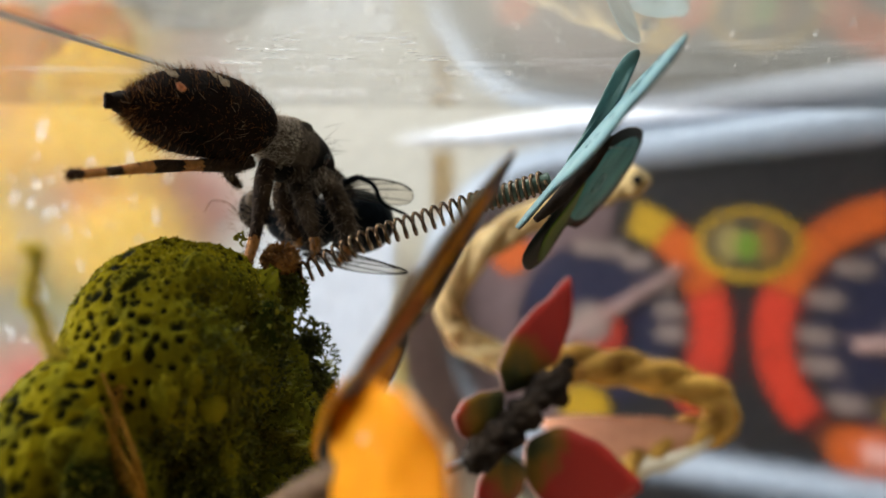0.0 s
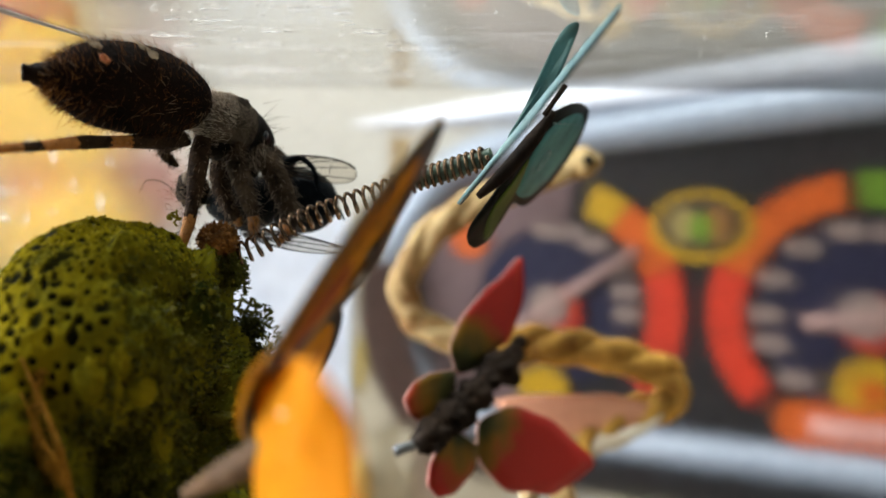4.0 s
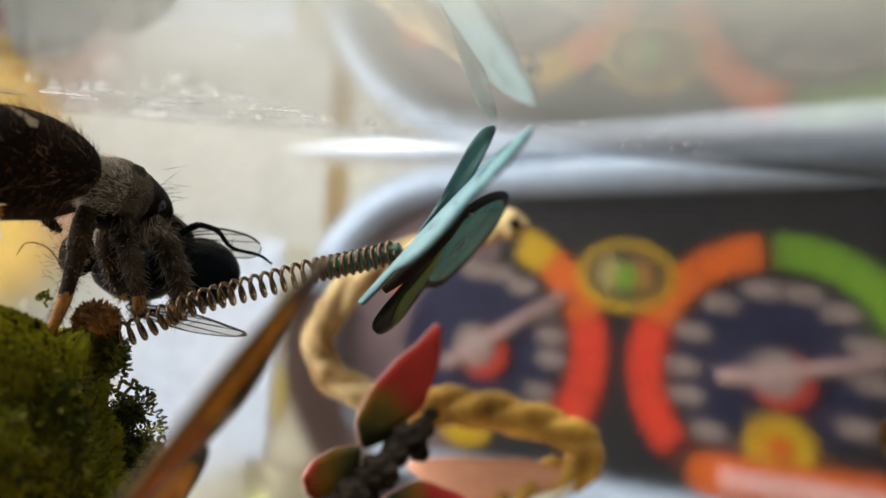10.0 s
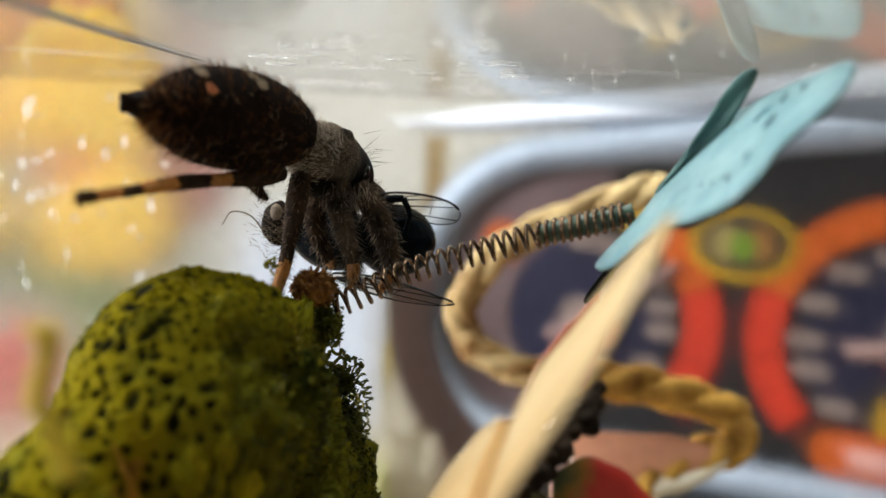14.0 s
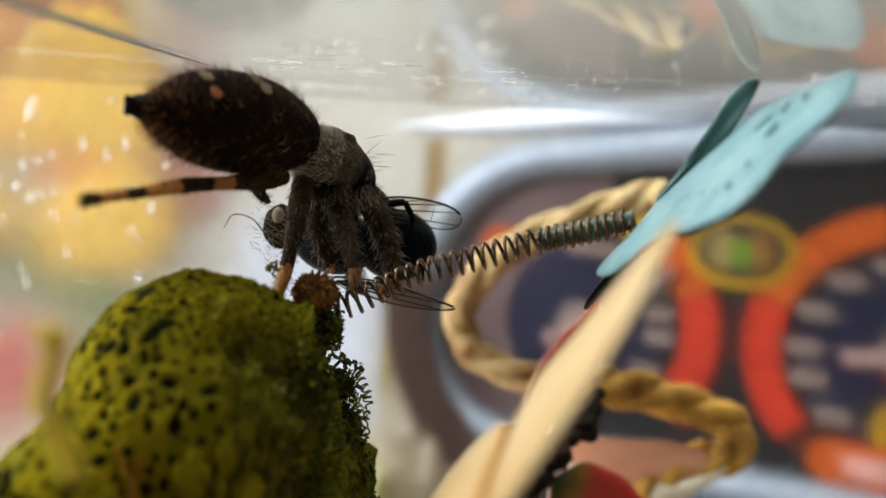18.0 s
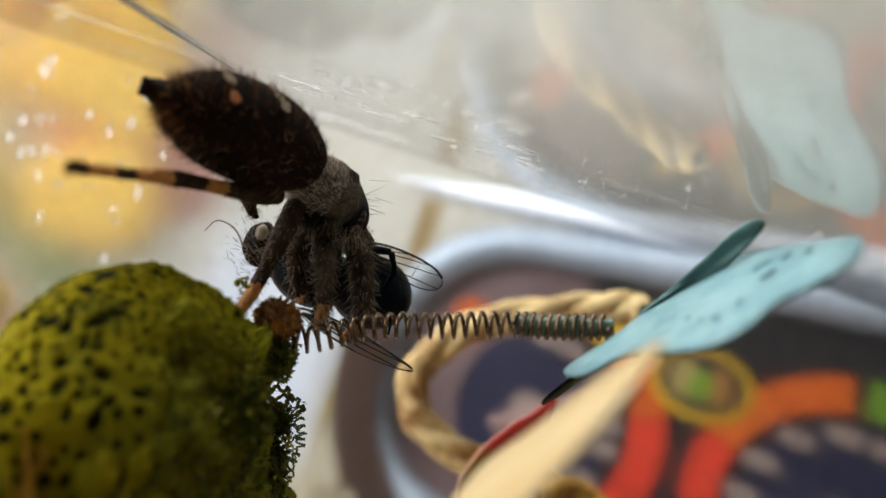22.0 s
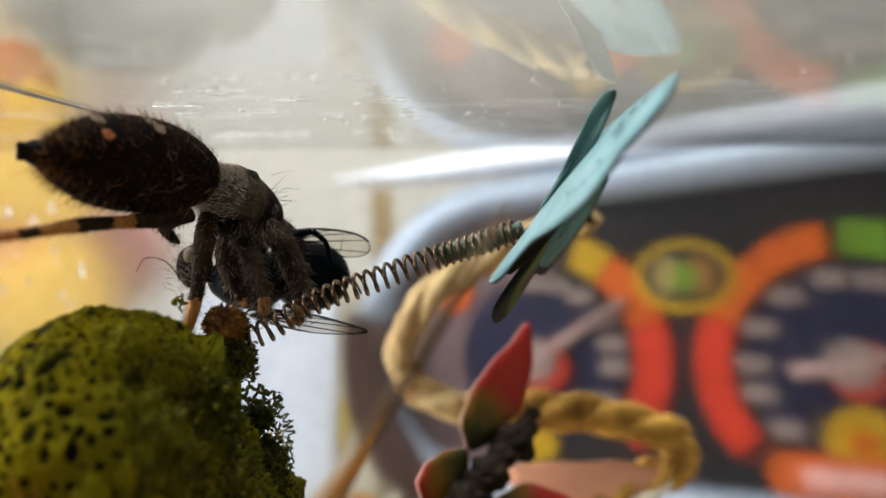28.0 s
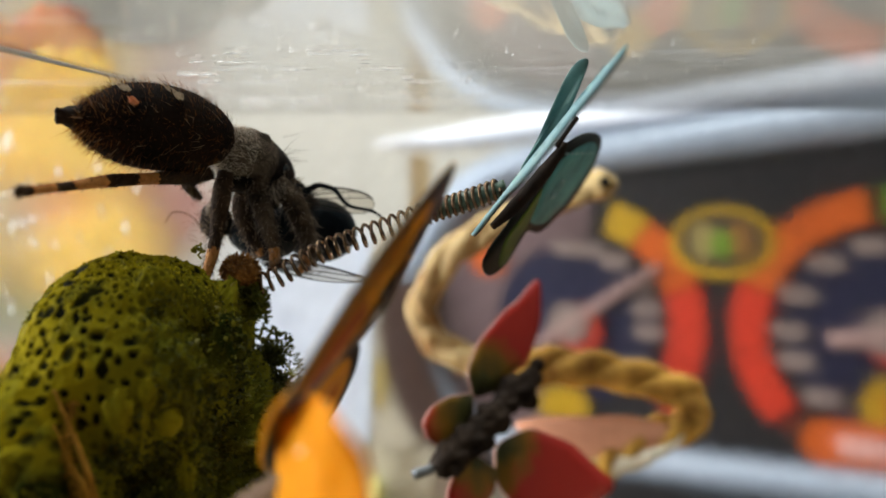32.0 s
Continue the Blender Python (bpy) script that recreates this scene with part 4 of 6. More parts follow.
def moss_material():
    """Yellow-green sponge, dark pits and dark olive leafy sides, by two attributes of the mesh."""
    m = bpy.data.materials.new("sponge_moss")
    m.use_nodes = True
    t = m.node_tree
    b = t.nodes["Principled BSDF"]
    b.inputs["Roughness"].default_value, b.inputs["Specular IOR Level"].default_value = 0.5, 0.05
    b.inputs["IOR"].default_value = 1.1
    co = t.nodes.new("ShaderNodeTexCoord")

    def ramp(scale, lo, hi, c0, c1):
        n, r = t.nodes.new("ShaderNodeTexNoise"), t.nodes.new("ShaderNodeValToRGB")
        n.inputs["Scale"].default_value, n.inputs["Detail"].default_value = scale, 6
        t.links.new(co.outputs["Object"], n.inputs["Vector"])
        e = r.color_ramp.elements
        e[0].position, e[1].position, e[0].color, e[1].color = lo, hi, (*c0, 1), (*c1, 1)
        t.links.new(n.outputs["Fac"], r.inputs[0])
        return r.outputs[0]

    def mixed(fac, x, y):
        k = t.nodes.new("ShaderNodeMix")
        k.data_type = "RGBA"
        t.links.new(fac, k.inputs["Factor"])
        t.links.new(x, k.inputs[6])
        t.links.new(y, k.inputs[7])
        return k.outputs[2]

    def attribute(name):
        k = t.nodes.new("ShaderNodeAttribute")
        k.attribute_name = name
        return k.outputs["Fac"]

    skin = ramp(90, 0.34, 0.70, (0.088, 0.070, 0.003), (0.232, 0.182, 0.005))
    # The dark of the pits is put into the colour; their dents are shallow.
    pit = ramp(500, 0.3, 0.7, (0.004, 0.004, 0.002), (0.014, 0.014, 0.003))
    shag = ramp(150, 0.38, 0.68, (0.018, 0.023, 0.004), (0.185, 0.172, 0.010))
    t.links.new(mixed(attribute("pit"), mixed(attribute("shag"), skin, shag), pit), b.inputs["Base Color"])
    n, bp = t.nodes.new("ShaderNodeTexNoise"), t.nodes.new("ShaderNodeBump")
    n.inputs["Scale"].default_value, n.inputs["Detail"].default_value = 1500, 5
    bp.inputs["Strength"].default_value, bp.inputs["Distance"].default_value = 0.45, 0.0002
    t.links.new(co.outputs["Object"], n.inputs["Vector"])
    t.links.new(n.outputs["Fac"], bp.inputs["Height"])
    t.links.new(bp.outputs[0], b.inputs["Normal"])
    return m


def array_mesh(name, P, faces, mats, parent, label="", kind=""):
    me = bpy.data.meshes.new(name)
    W = np.array(PLAN.to_3x3())
    me.from_pydata((P @ W.T + np.array(PLAN.translation) - np.array(origin_of(parent))).tolist(), [], faces)
    for m in mats:
        me.materials.append(m)
    me.polygons.foreach_set("use_smooth", [True] * len(faces))
    ob = new(name, me)
    ob.parent = parent
    return tagged(ob, label, kind=kind)


def flakes(roots, dirs, lengths, widths, rng, bend=0.5):
    """Small folded leaves as arrays: five corners and three triangles each."""
    n = len(roots)
    side = np.cross(dirs, rng.normal(0, 1, (n, 3)))
    side /= np.linalg.norm(side, axis=1)[:, None] + 1e-9
    up = np.cross(side, dirs)
    l, w = lengths[:, None], widths[:, None]
    mid = roots + dirs * l * 0.5 + up * l * 0.12
    tip = roots + dirs * l * 0.95 - up * l * 0.3 * bend
    P = np.stack([roots - side * w * 0.35, roots + side * w * 0.35, mid - side * w, mid + side * w, tip], 1).reshape(-1, 3)
    F = []
    for k in range(0, 5 * n, 5):
        F += [(k, k + 1, k + 3, k + 2), (k + 2, k + 3, k + 4)]
    return P, F


def moss_mound():
    t = thing("moss_mound", (-1.85, 5.4, -7.5), "yellow-green spongy moss mound with dark pits", "moss")
    lobes = [(V(-1.94, 5.15, -0.84), V(0.78, 0.90, 0.88)), (V(-1.46, 5.80, -1.40), V(0.44, 0.72, 1.12)),
             (V(-2.36, 4.50, -1.80), V(0.60, 0.72, 1.08)), (V(-1.75, 5.4, -3.2), V(1.15, 1.1, 2.0)), (V(-1.8, 5.5, -6.5), V(1.6, 1.4, 3.0)),
             (V((-1.311, 6.600, -1.849)), V(0.38, 0.5, 0.66)), (V((-1.620, 6.050, -0.470)), V(0.34, 0.34, 0.25))]
    core = np.array((-1.85, 5.30, -1.7))
    nu, nv = 760, 470
    u = np.linspace(0, 1, nv + 1)
    th = (np.pi * (u - 0.12 * np.sin(2 * np.pi * (u - 0.08)) - 0.0575))
    th = np.clip(th, 0, np.pi)
    th[0], th[-1] = 0, np.pi
    th = th[:, None]
    v = np.linspace(0, 1, nu, endpoint=False)
    ph = (-np.pi / 2 + 2 * np.pi * (v - 0.105 * np.sin(2 * np.pi * v)))[None, :]
    D = np.stack([np.sin(th) * np.cos(ph), np.sin(th) * np.sin(ph), np.cos(th) * np.ones_like(ph)], -1).reshape(-1, 3)
    R = np.zeros(len(D))
    for c, r in lobes:
        q, w = (core - np.array(c)) / np.array(r), D / np.array(r)
        A, B, C = (w * w).sum(1), (w * q).sum(1), (q * q).sum() - 1
        disc = B * B - A * C
        far = np.where(disc > 0, (-B + np.sqrt(np.maximum(disc, 0))) / A, 0)
        R = np.log(np.exp(18 * R) + np.exp(18 * np.maximum(far, 0))) / 18
    R += 0.034 * lattice(D, 5, 1) + 0.020 * lattice(D, 17, 2) + 0.007 * lattice(D, 41, 21)
    P = core + D * R[:, None]
    x, z = P[:, 0], P[:, 2]
    n1, n2, n3 = lattice(P, 3, 3), lattice(P, 6, 4), lattice(P, 2.2, 5)
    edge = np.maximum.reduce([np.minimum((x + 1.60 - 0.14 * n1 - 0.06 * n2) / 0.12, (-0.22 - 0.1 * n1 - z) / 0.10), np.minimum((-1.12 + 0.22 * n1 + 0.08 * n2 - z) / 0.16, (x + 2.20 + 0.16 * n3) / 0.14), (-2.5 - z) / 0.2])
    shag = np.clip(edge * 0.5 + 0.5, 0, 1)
    # Blend to dark olive: stronger towards the right, and in random patches.
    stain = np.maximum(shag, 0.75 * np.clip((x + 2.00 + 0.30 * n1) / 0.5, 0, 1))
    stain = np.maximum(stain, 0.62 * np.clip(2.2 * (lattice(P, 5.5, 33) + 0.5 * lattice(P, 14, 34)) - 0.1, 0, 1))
    folds = lattice(P, 4.2, 6, (1, 1, 0.32))
    R += shag * (0.32 * folds - 0.16 * np.abs(lattice(P, 8.5, 7, (1, 1, 0.4))) + 0.035 * lattice(P, 19, 8) + 0.022 * lattice(P, 44, 9) + 0.010 * lattice(P, 90, 10))
    P = core + D * R[:, None]
    rng = np.random.default_rng(4)
    cents, rad = np.zeros((0, 3)), np.zeros(0)
    front = np.flatnonzero((P[:, 1] < 6.0) & (P[:, 2] > -2.7) & (shag < 0.75))
    herd = lattice(P, 2.4, 40) + 0.5 * lattice(P, 6.0, 41)
    for i in rng.choice(front, 30000, replace=False):
        p = P[i]
        top = max(0.0, min(1.0, (p[2] + 0.46) / 0.35)) * max(0.0, min(1.0, (p[0] + 2.55) / 0.6))
        if herd[i] < 0.06 - 0.8 * top - 0.6 * max(0.0, min(1.0, (-2.1 - p[0]) / 0.3)) - 0.6 * rng.random() ** 3:
            continue
        r = (0.020 + 0.038 * rng.random() ** 1.5) * (1 - 0.36 * top)
        tight = 0.78 if rng.random() < 0.3 else 1.2
        if len(cents) and (np.linalg.norm(cents - p, axis=1) < (rad + r) * (tight + 0.06 * top) + 0.010 + 0.022 * (1 - top)).any():
            continue
        cents, rad = np.vstack([cents, p]), np.append(rad, r)
        if len(cents) >= 1500:
            break
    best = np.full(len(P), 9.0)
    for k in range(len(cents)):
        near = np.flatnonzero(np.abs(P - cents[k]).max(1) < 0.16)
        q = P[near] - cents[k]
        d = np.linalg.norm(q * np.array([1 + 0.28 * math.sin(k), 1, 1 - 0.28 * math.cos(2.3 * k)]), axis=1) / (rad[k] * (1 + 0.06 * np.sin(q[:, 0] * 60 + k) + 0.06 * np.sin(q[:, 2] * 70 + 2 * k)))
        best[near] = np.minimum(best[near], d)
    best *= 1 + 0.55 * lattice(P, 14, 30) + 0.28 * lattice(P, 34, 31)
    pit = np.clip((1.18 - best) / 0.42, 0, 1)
    R -= (0.016 * np.clip(1.15 - best, 0, 1) ** 0.6 - 0.006 * np.exp(-((best - 1.3) / 0.25) ** 2)) * (1 - shag)
    P = core + D * R[:, None]
    floor_z = (STAND + 0.0046 - EYE) / UNIT
    st, ct = math.sin(radians(TILT)), math.cos(radians(TILT))
    low = P[:, 1] * st + P[:, 2] * ct < floor_z
    P[low, 2] = (floor_z - P[low, 1] * st) / ct
    i, j = np.meshgrid(np.arange(nv), np.arange(nu), indexing="ij")
    k = (j + 1) % nu
    faces = np.stack([i * nu + j, (i + 1) * nu + j, (i + 1) * nu + k, i * nu + k], -1).reshape(-1, 4)
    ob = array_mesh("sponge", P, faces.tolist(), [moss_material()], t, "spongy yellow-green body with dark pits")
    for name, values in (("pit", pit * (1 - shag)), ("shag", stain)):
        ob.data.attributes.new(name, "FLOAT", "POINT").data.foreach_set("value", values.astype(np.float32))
    # tiny leaves on the yellow skin, between the pits
    pool = np.flatnonzero((shag < 0.7) & (pit < 0.15) & (P[:, 2] > -0.62 + 0.2 * n1) & (P[:, 1] < 6.2))
    pick = rng.choice(pool, 7000)
    way = rng.normal(0, 0.7, (len(pick), 3)) + D[pick] * 0.35 + np.array((0, 0, -0.3))
    way /= np.linalg.norm(way, axis=1)[:, None]
    le = rng.uniform(0.012, 0.034, len(pick))
    LP, LF = flakes(P[pick] - D[pick] * 0.004, way, le, le * 0.28, rng)
    array_mesh("skin_leaflet", LP, LF, [FIBRESKIN], t, kind="stuff")
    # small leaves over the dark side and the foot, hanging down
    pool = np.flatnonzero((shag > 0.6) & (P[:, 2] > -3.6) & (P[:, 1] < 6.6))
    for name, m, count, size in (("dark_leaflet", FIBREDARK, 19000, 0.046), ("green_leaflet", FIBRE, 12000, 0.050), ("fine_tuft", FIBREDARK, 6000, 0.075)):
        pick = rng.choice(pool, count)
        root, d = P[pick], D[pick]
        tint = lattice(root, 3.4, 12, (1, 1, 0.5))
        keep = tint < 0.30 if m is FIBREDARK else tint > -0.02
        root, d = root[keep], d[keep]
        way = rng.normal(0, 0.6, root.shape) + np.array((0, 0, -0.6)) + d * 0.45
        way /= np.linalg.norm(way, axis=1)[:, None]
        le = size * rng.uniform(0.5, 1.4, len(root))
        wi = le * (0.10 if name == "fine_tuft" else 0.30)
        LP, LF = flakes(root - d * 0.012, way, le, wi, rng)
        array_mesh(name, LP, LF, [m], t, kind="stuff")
    return P


moss_skin = moss_mound()


def on_moss(p, lift=0.0):
    """The place on the mound's skin on the line from the plan's origin to p."""
    d = np.array(p) / np.linalg.norm(p)
    far = np.linalg.norm(moss_skin, axis=1)
    near = np.flatnonzero((moss_skin @ d) / far > math.cos(0.012))
    if not len(near):
        return V(p)
    return V(moss_skin[near[np.argmin(far[near])]]) - V(d) * lift


def curl(bm, points, r, turns, radius, n=5):
    """A small curled tendril: a coil along the points."""
    path = spline(points, int(turns * 10))
    out = []
    for k, p in enumerate(path):
        d = path[min(k + 1, len(path) - 1)] - path[max(k - 1, 0)]
        a, b = side_axes(d)
        u = 6.28319 * turns * k / (len(path) - 1) + 2.2 * noise.noise(p * 11)
        out.append(p + (a * math.cos(u) + b * math.sin(u)) * radius * (0.8 + 0.9 * noise.noise(p * 16 + V(3, 1, 2))) + Vector((random.gauss(0, 0.006), random.gauss(0, 0.006), random.gauss(0, 0.006))))
    add_tube(bm, out, r, n)


def moss_sprigs():
    t = thing("moss_sprig", (-1.175, 6.500, -1.476), "curly green moss sprigs at the mound's edge", "moss")
    for pts, turns, r in (
        (((-1.334, 6.500, -0.874), (-1.221, 6.520, -0.834), (-1.110, 6.550, -0.859), (-1.011, 6.600, -0.994), (-0.990, 6.600, -1.177), (-1.065, 6.600, -1.338)), 17, 0.036),
        (((-1.262, 6.300, -0.417), (-1.235, 6.320, -0.536), (-1.282, 6.350, -0.658)), 6, 0.03), (((-1.248, 6.900, -1.202), (-1.140, 7.100, -1.208), (-0.979, 6.600, -1.338), (-1.033, 6.600, -1.499)), 10, 0.034),
        (((-1.239, 6.500, -0.990), (-1.116, 6.520, -1.004), (-1.057, 6.550, -1.141)), 8, 0.03), (((-1.052, 6.550, -1.461), (-0.947, 6.600, -1.579), (-0.925, 6.600, -1.767)), 7, 0.03),
        (((-0.964, 6.500, -1.740), (-0.848, 6.500, -1.898), (-0.869, 6.500, -2.057)), 6, 0.03), (((-1.649, 5.600, 0.039), (-1.619, 5.620, 0.094), (-1.600, 5.650, 0.021)), 4, 0.03)):
        bm = bmesh.new()
        curl(bm, pts, 0.0085, turns, r)
        part("tendril", bm, FIBREDARK if turns % 2 else FIBRE, t)
    rng3 = random.Random(31)
    for k in range(15):
        z = rng3.uniform(-2.3, -0.75)
        x = -1.19 + 0.17 * (-0.9 - z) + rng3.uniform(-0.10, 0.06)
        y = 6.35 + rng3.uniform(-0.25, 0.25)
        d = V(rng3.uniform(0.05, 0.16), rng3.uniform(-0.05, 0.05), rng3.uniform(-0.10, 0.10))
        bm = bmesh.new()
        a = V(x - 0.10, y, z)
        curl(bm, (a, a + d, a + d * 1.7 + V(0.02, 0, -0.06), a + d * 2.0 + V(0, 0, -0.16)), rng3.uniform(0.010, 0.017), rng3.choice((3, 4, 5)), rng3.uniform(0.018, 0.034))
        part("tendril", bm, FIBREDARK if k % 3 else FIBRE, t)
    rng4 = np.random.default_rng(17)
    spots = np.stack([rng4.uniform(-1.38, -1.14, 40), rng4.uniform(6.1, 6.6, 40), rng4.uniform(-2.4, -0.75, 40)], 1)
    spots[:, 0] += 0.15 * (-0.9 - spots[:, 2])
    root = np.repeat(spots, 130, 0) + rng4.normal(0, 0.052, (5200, 3))
    way = rng4.normal(0, 0.8, root.shape) + np.array((0.25, 0, -0.2))
    way /= np.linalg.norm(way, axis=1)[:, None]
    LP, LF = flakes(root, way, rng4.uniform(0.03, 0.075, len(root)), rng4.uniform(0.008, 0.018, len(root)), rng4)
    array_mesh("leaf_tuft", LP, LF, [FIBREDARK], t, kind="stuff")
    s = thing("pale_sprig", (-1.675, 3.000, -0.486), "thin yellow moss stem standing beside the mound", "moss")
    bm = bmesh.new()
    path = spline(((-1.663, 3.000, -0.486), (-1.731, 3.000, -0.340), (-1.765, 3.000, -0.218), (-1.746, 3.000, -0.072), (-1.755, 3.000, -0.023)), 20)
    add_tube(bm, path, [0.024, 0.017, 0.014, 0.020, 0.010], 6, wobble=0.25)
    part("stem", bm, PALESPRIG, s)
    bm = bmesh.new()
    add_hairs(bm, [(random.choice(path), Vector((random.gauss(0, 1), random.gauss(0, 1), 0.3)).normalized()) for k in range(320)], 0.065, 0.008, Vector((0, 0, 0.4)))
    part("sprig_leaf", bm, PALESPRIG, s, kind="stuff")
    d = thing("dry_stem", (-1.744, 4.450, -1.769), "dry orange-brown stem against the moss", "stem")
    for k, (dx, dy) in enumerate(((0, 0), (0.028, 0.03), (-0.022, 0.05))):
        o = V(dx, dy, 0.1 * k)
        bm = bmesh.new()
        add_tube(bm, spline((on_moss((-2.091, 4.420, -1.021)) + o, on_moss((-1.993, 4.400, -1.231), 0.01) + o, on_moss((-1.905, 4.420, -1.470), 0.01) + o * 0.6, on_moss((-1.819, 4.500, -1.789))), 40), [0.006, 0.014, 0.020, 0.016], 9, wobble=0.5)
        part("stalk", bm, FIBREBROWN, d)
    bm = bmesh.new()
    curved = spline((on_moss((-2.088, 4.450, -0.938)), on_moss((-1.993, 4.400, -1.213), 0.03), on_moss((-1.876, 4.420, -1.578), 0.03)), 30)
    add_hairs(bm, [(random.choice(curved), Vector((random.gauss(0, 1), random.gauss(-0.4, 0.6), 0.1)).normalized()) for k in range(220)], 0.06, 0.006, Vector((0, 0, -0.6)))
    part("shred", bm, FIBREBROWN, d, kind="stuff")
    bm = ball(on_moss((-1.539, 4.850, -1.129), -0.02), (0.095, 0.07, 0.10), wobble=0.3)
    part("lobe", bm, MOSSLOBE, thing("moss_leaf", on_moss((-1.563, 4.900, -1.272)), "small bright green moss lobe", "moss", "moss lobes"))
    for k, (p, r, m) in enumerate((((-1.850, 4.720, -1.072), (0.10, 0.08, 0.17), MOSSLOBE), ((-1.704, 4.850, -0.983), (0.06, 0.06, 0.13), MOSSLOBE), ((-1.492, 4.800, -1.527), (0.07, 0.07, 0.17), MOSSLOBE), ((-1.371, 5.150, -1.274), (0.05, 0.06, 0.12), FIBRE), ((-1.228, 5.350, -1.519), (0.16, 0.08, 0.06), FIBRE), ((-1.084, 5.500, -1.606), (0.14, 0.08, 0.07), FIBRE), ((-1.489, 5.200, -1.096), (0.05, 0.06, 0.16), FIBRE))):
        p = tuple(on_moss(p, -0.02))
        l = thing("moss_leaf", V(p) - V(0, 0, r[2]), "shaggy yellow-green lobe of the moss", "moss", "moss lobes")
        c, rng2 = np.array(p), np.random.default_rng(20 + k)
        part("lobe", ball(p, tuple(0.8 * v for v in r), u=24, v=16, wobble=0.5), m, l)
        d = rng2.normal(0, 1, (500, 3))
        d /= np.linalg.norm(d, axis=1)[:, None]
        way = d + rng2.normal(0, 0.5, d.shape) + np.array((0, 0, -0.5))
        way /= np.linalg.norm(way, axis=1)[:, None]
        LP, LF = flakes(c + d * np.array(r) * 0.78, way, rng2.uniform(0.012, 0.032, 500), rng2.uniform(0.004, 0.009, 500), rng2)
        array_mesh("leaflet", LP, LF, [m], l, kind="stuff")
    b = thing("dried_bud", (-1.380, 5.950, -0.239), "orange-brown dried bud on top of the moss", "bud")
    part("bud", ball((-1.378, 5.940, -0.115), (0.150, 0.13, 0.105), u=40, v=28, wobble=0.34), BUD, b)
    rngb = np.random.default_rng(5)
    d = rngb.normal(0, 1, (900, 3))
    d /= np.linalg.norm(d, axis=1)[:, None]
    way = d + rngb.normal(0, 0.8, d.shape)
    way /= np.linalg.norm(way, axis=1)[:, None]
    LP, LF = flakes(np.array((-1.378, 5.940, -0.115)) + d * np.array((0.135, 0.12, 0.105)), way, rngb.uniform(0.03, 0.08, 900), rngb.uniform(0.005, 0.014, 900), rngb)
    array_mesh("bud_scale", LP, LF, [BUD], b, kind="stuff")
    w = thing("moss_clump", (-1.400, 6.100, -0.592), "dark wet moss clump under the spring's end", "moss")
    rng = np.random.default_rng(9)
    root = np.array((-1.428, 6.050, -0.400)) + np.clip(rng.normal(0, 0.6, (4200, 3)), -1, 1) * np.array((0.22, 0.17, 0.13))
    way = rng.normal(0, 1, root.shape)
    way /= np.linalg.norm(way, axis=1)[:, None]
    LP, LF = flakes(root, way, rng.uniform(0.03, 0.07, len(root)), rng.uniform(0.005, 0.013, len(root)), rng)
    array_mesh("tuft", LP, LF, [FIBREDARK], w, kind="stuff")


moss_sprigs()


# ---- spring with the blue butterfly ----
def coil_points(path, turns, radius, per=14, start=0.0):
    fine, n = spline(path, 400), int(turns * per)
    run = np.concatenate([[0], np.cumsum([(b - a).length for a, b in zip(fine, fine[1:])])])
    at = np.interp(np.linspace(0, run[-1], n + 1), run, np.arange(401))
    pts = [fine[min(int(u), 399)].lerp(fine[min(int(u) + 1, 400)], u - int(u)) for u in at]
    out = []
    for k, p in enumerate(pts):
        d = (pts[min(k + 1, len(pts) - 1)] - pts[max(k - 1, 0)]).normalized()
        a, b = side_axes(d)
        u = start + 6.28319 * k / per
        out.append(p + (a * math.cos(u) + b * math.sin(u)) * radius)
    return out


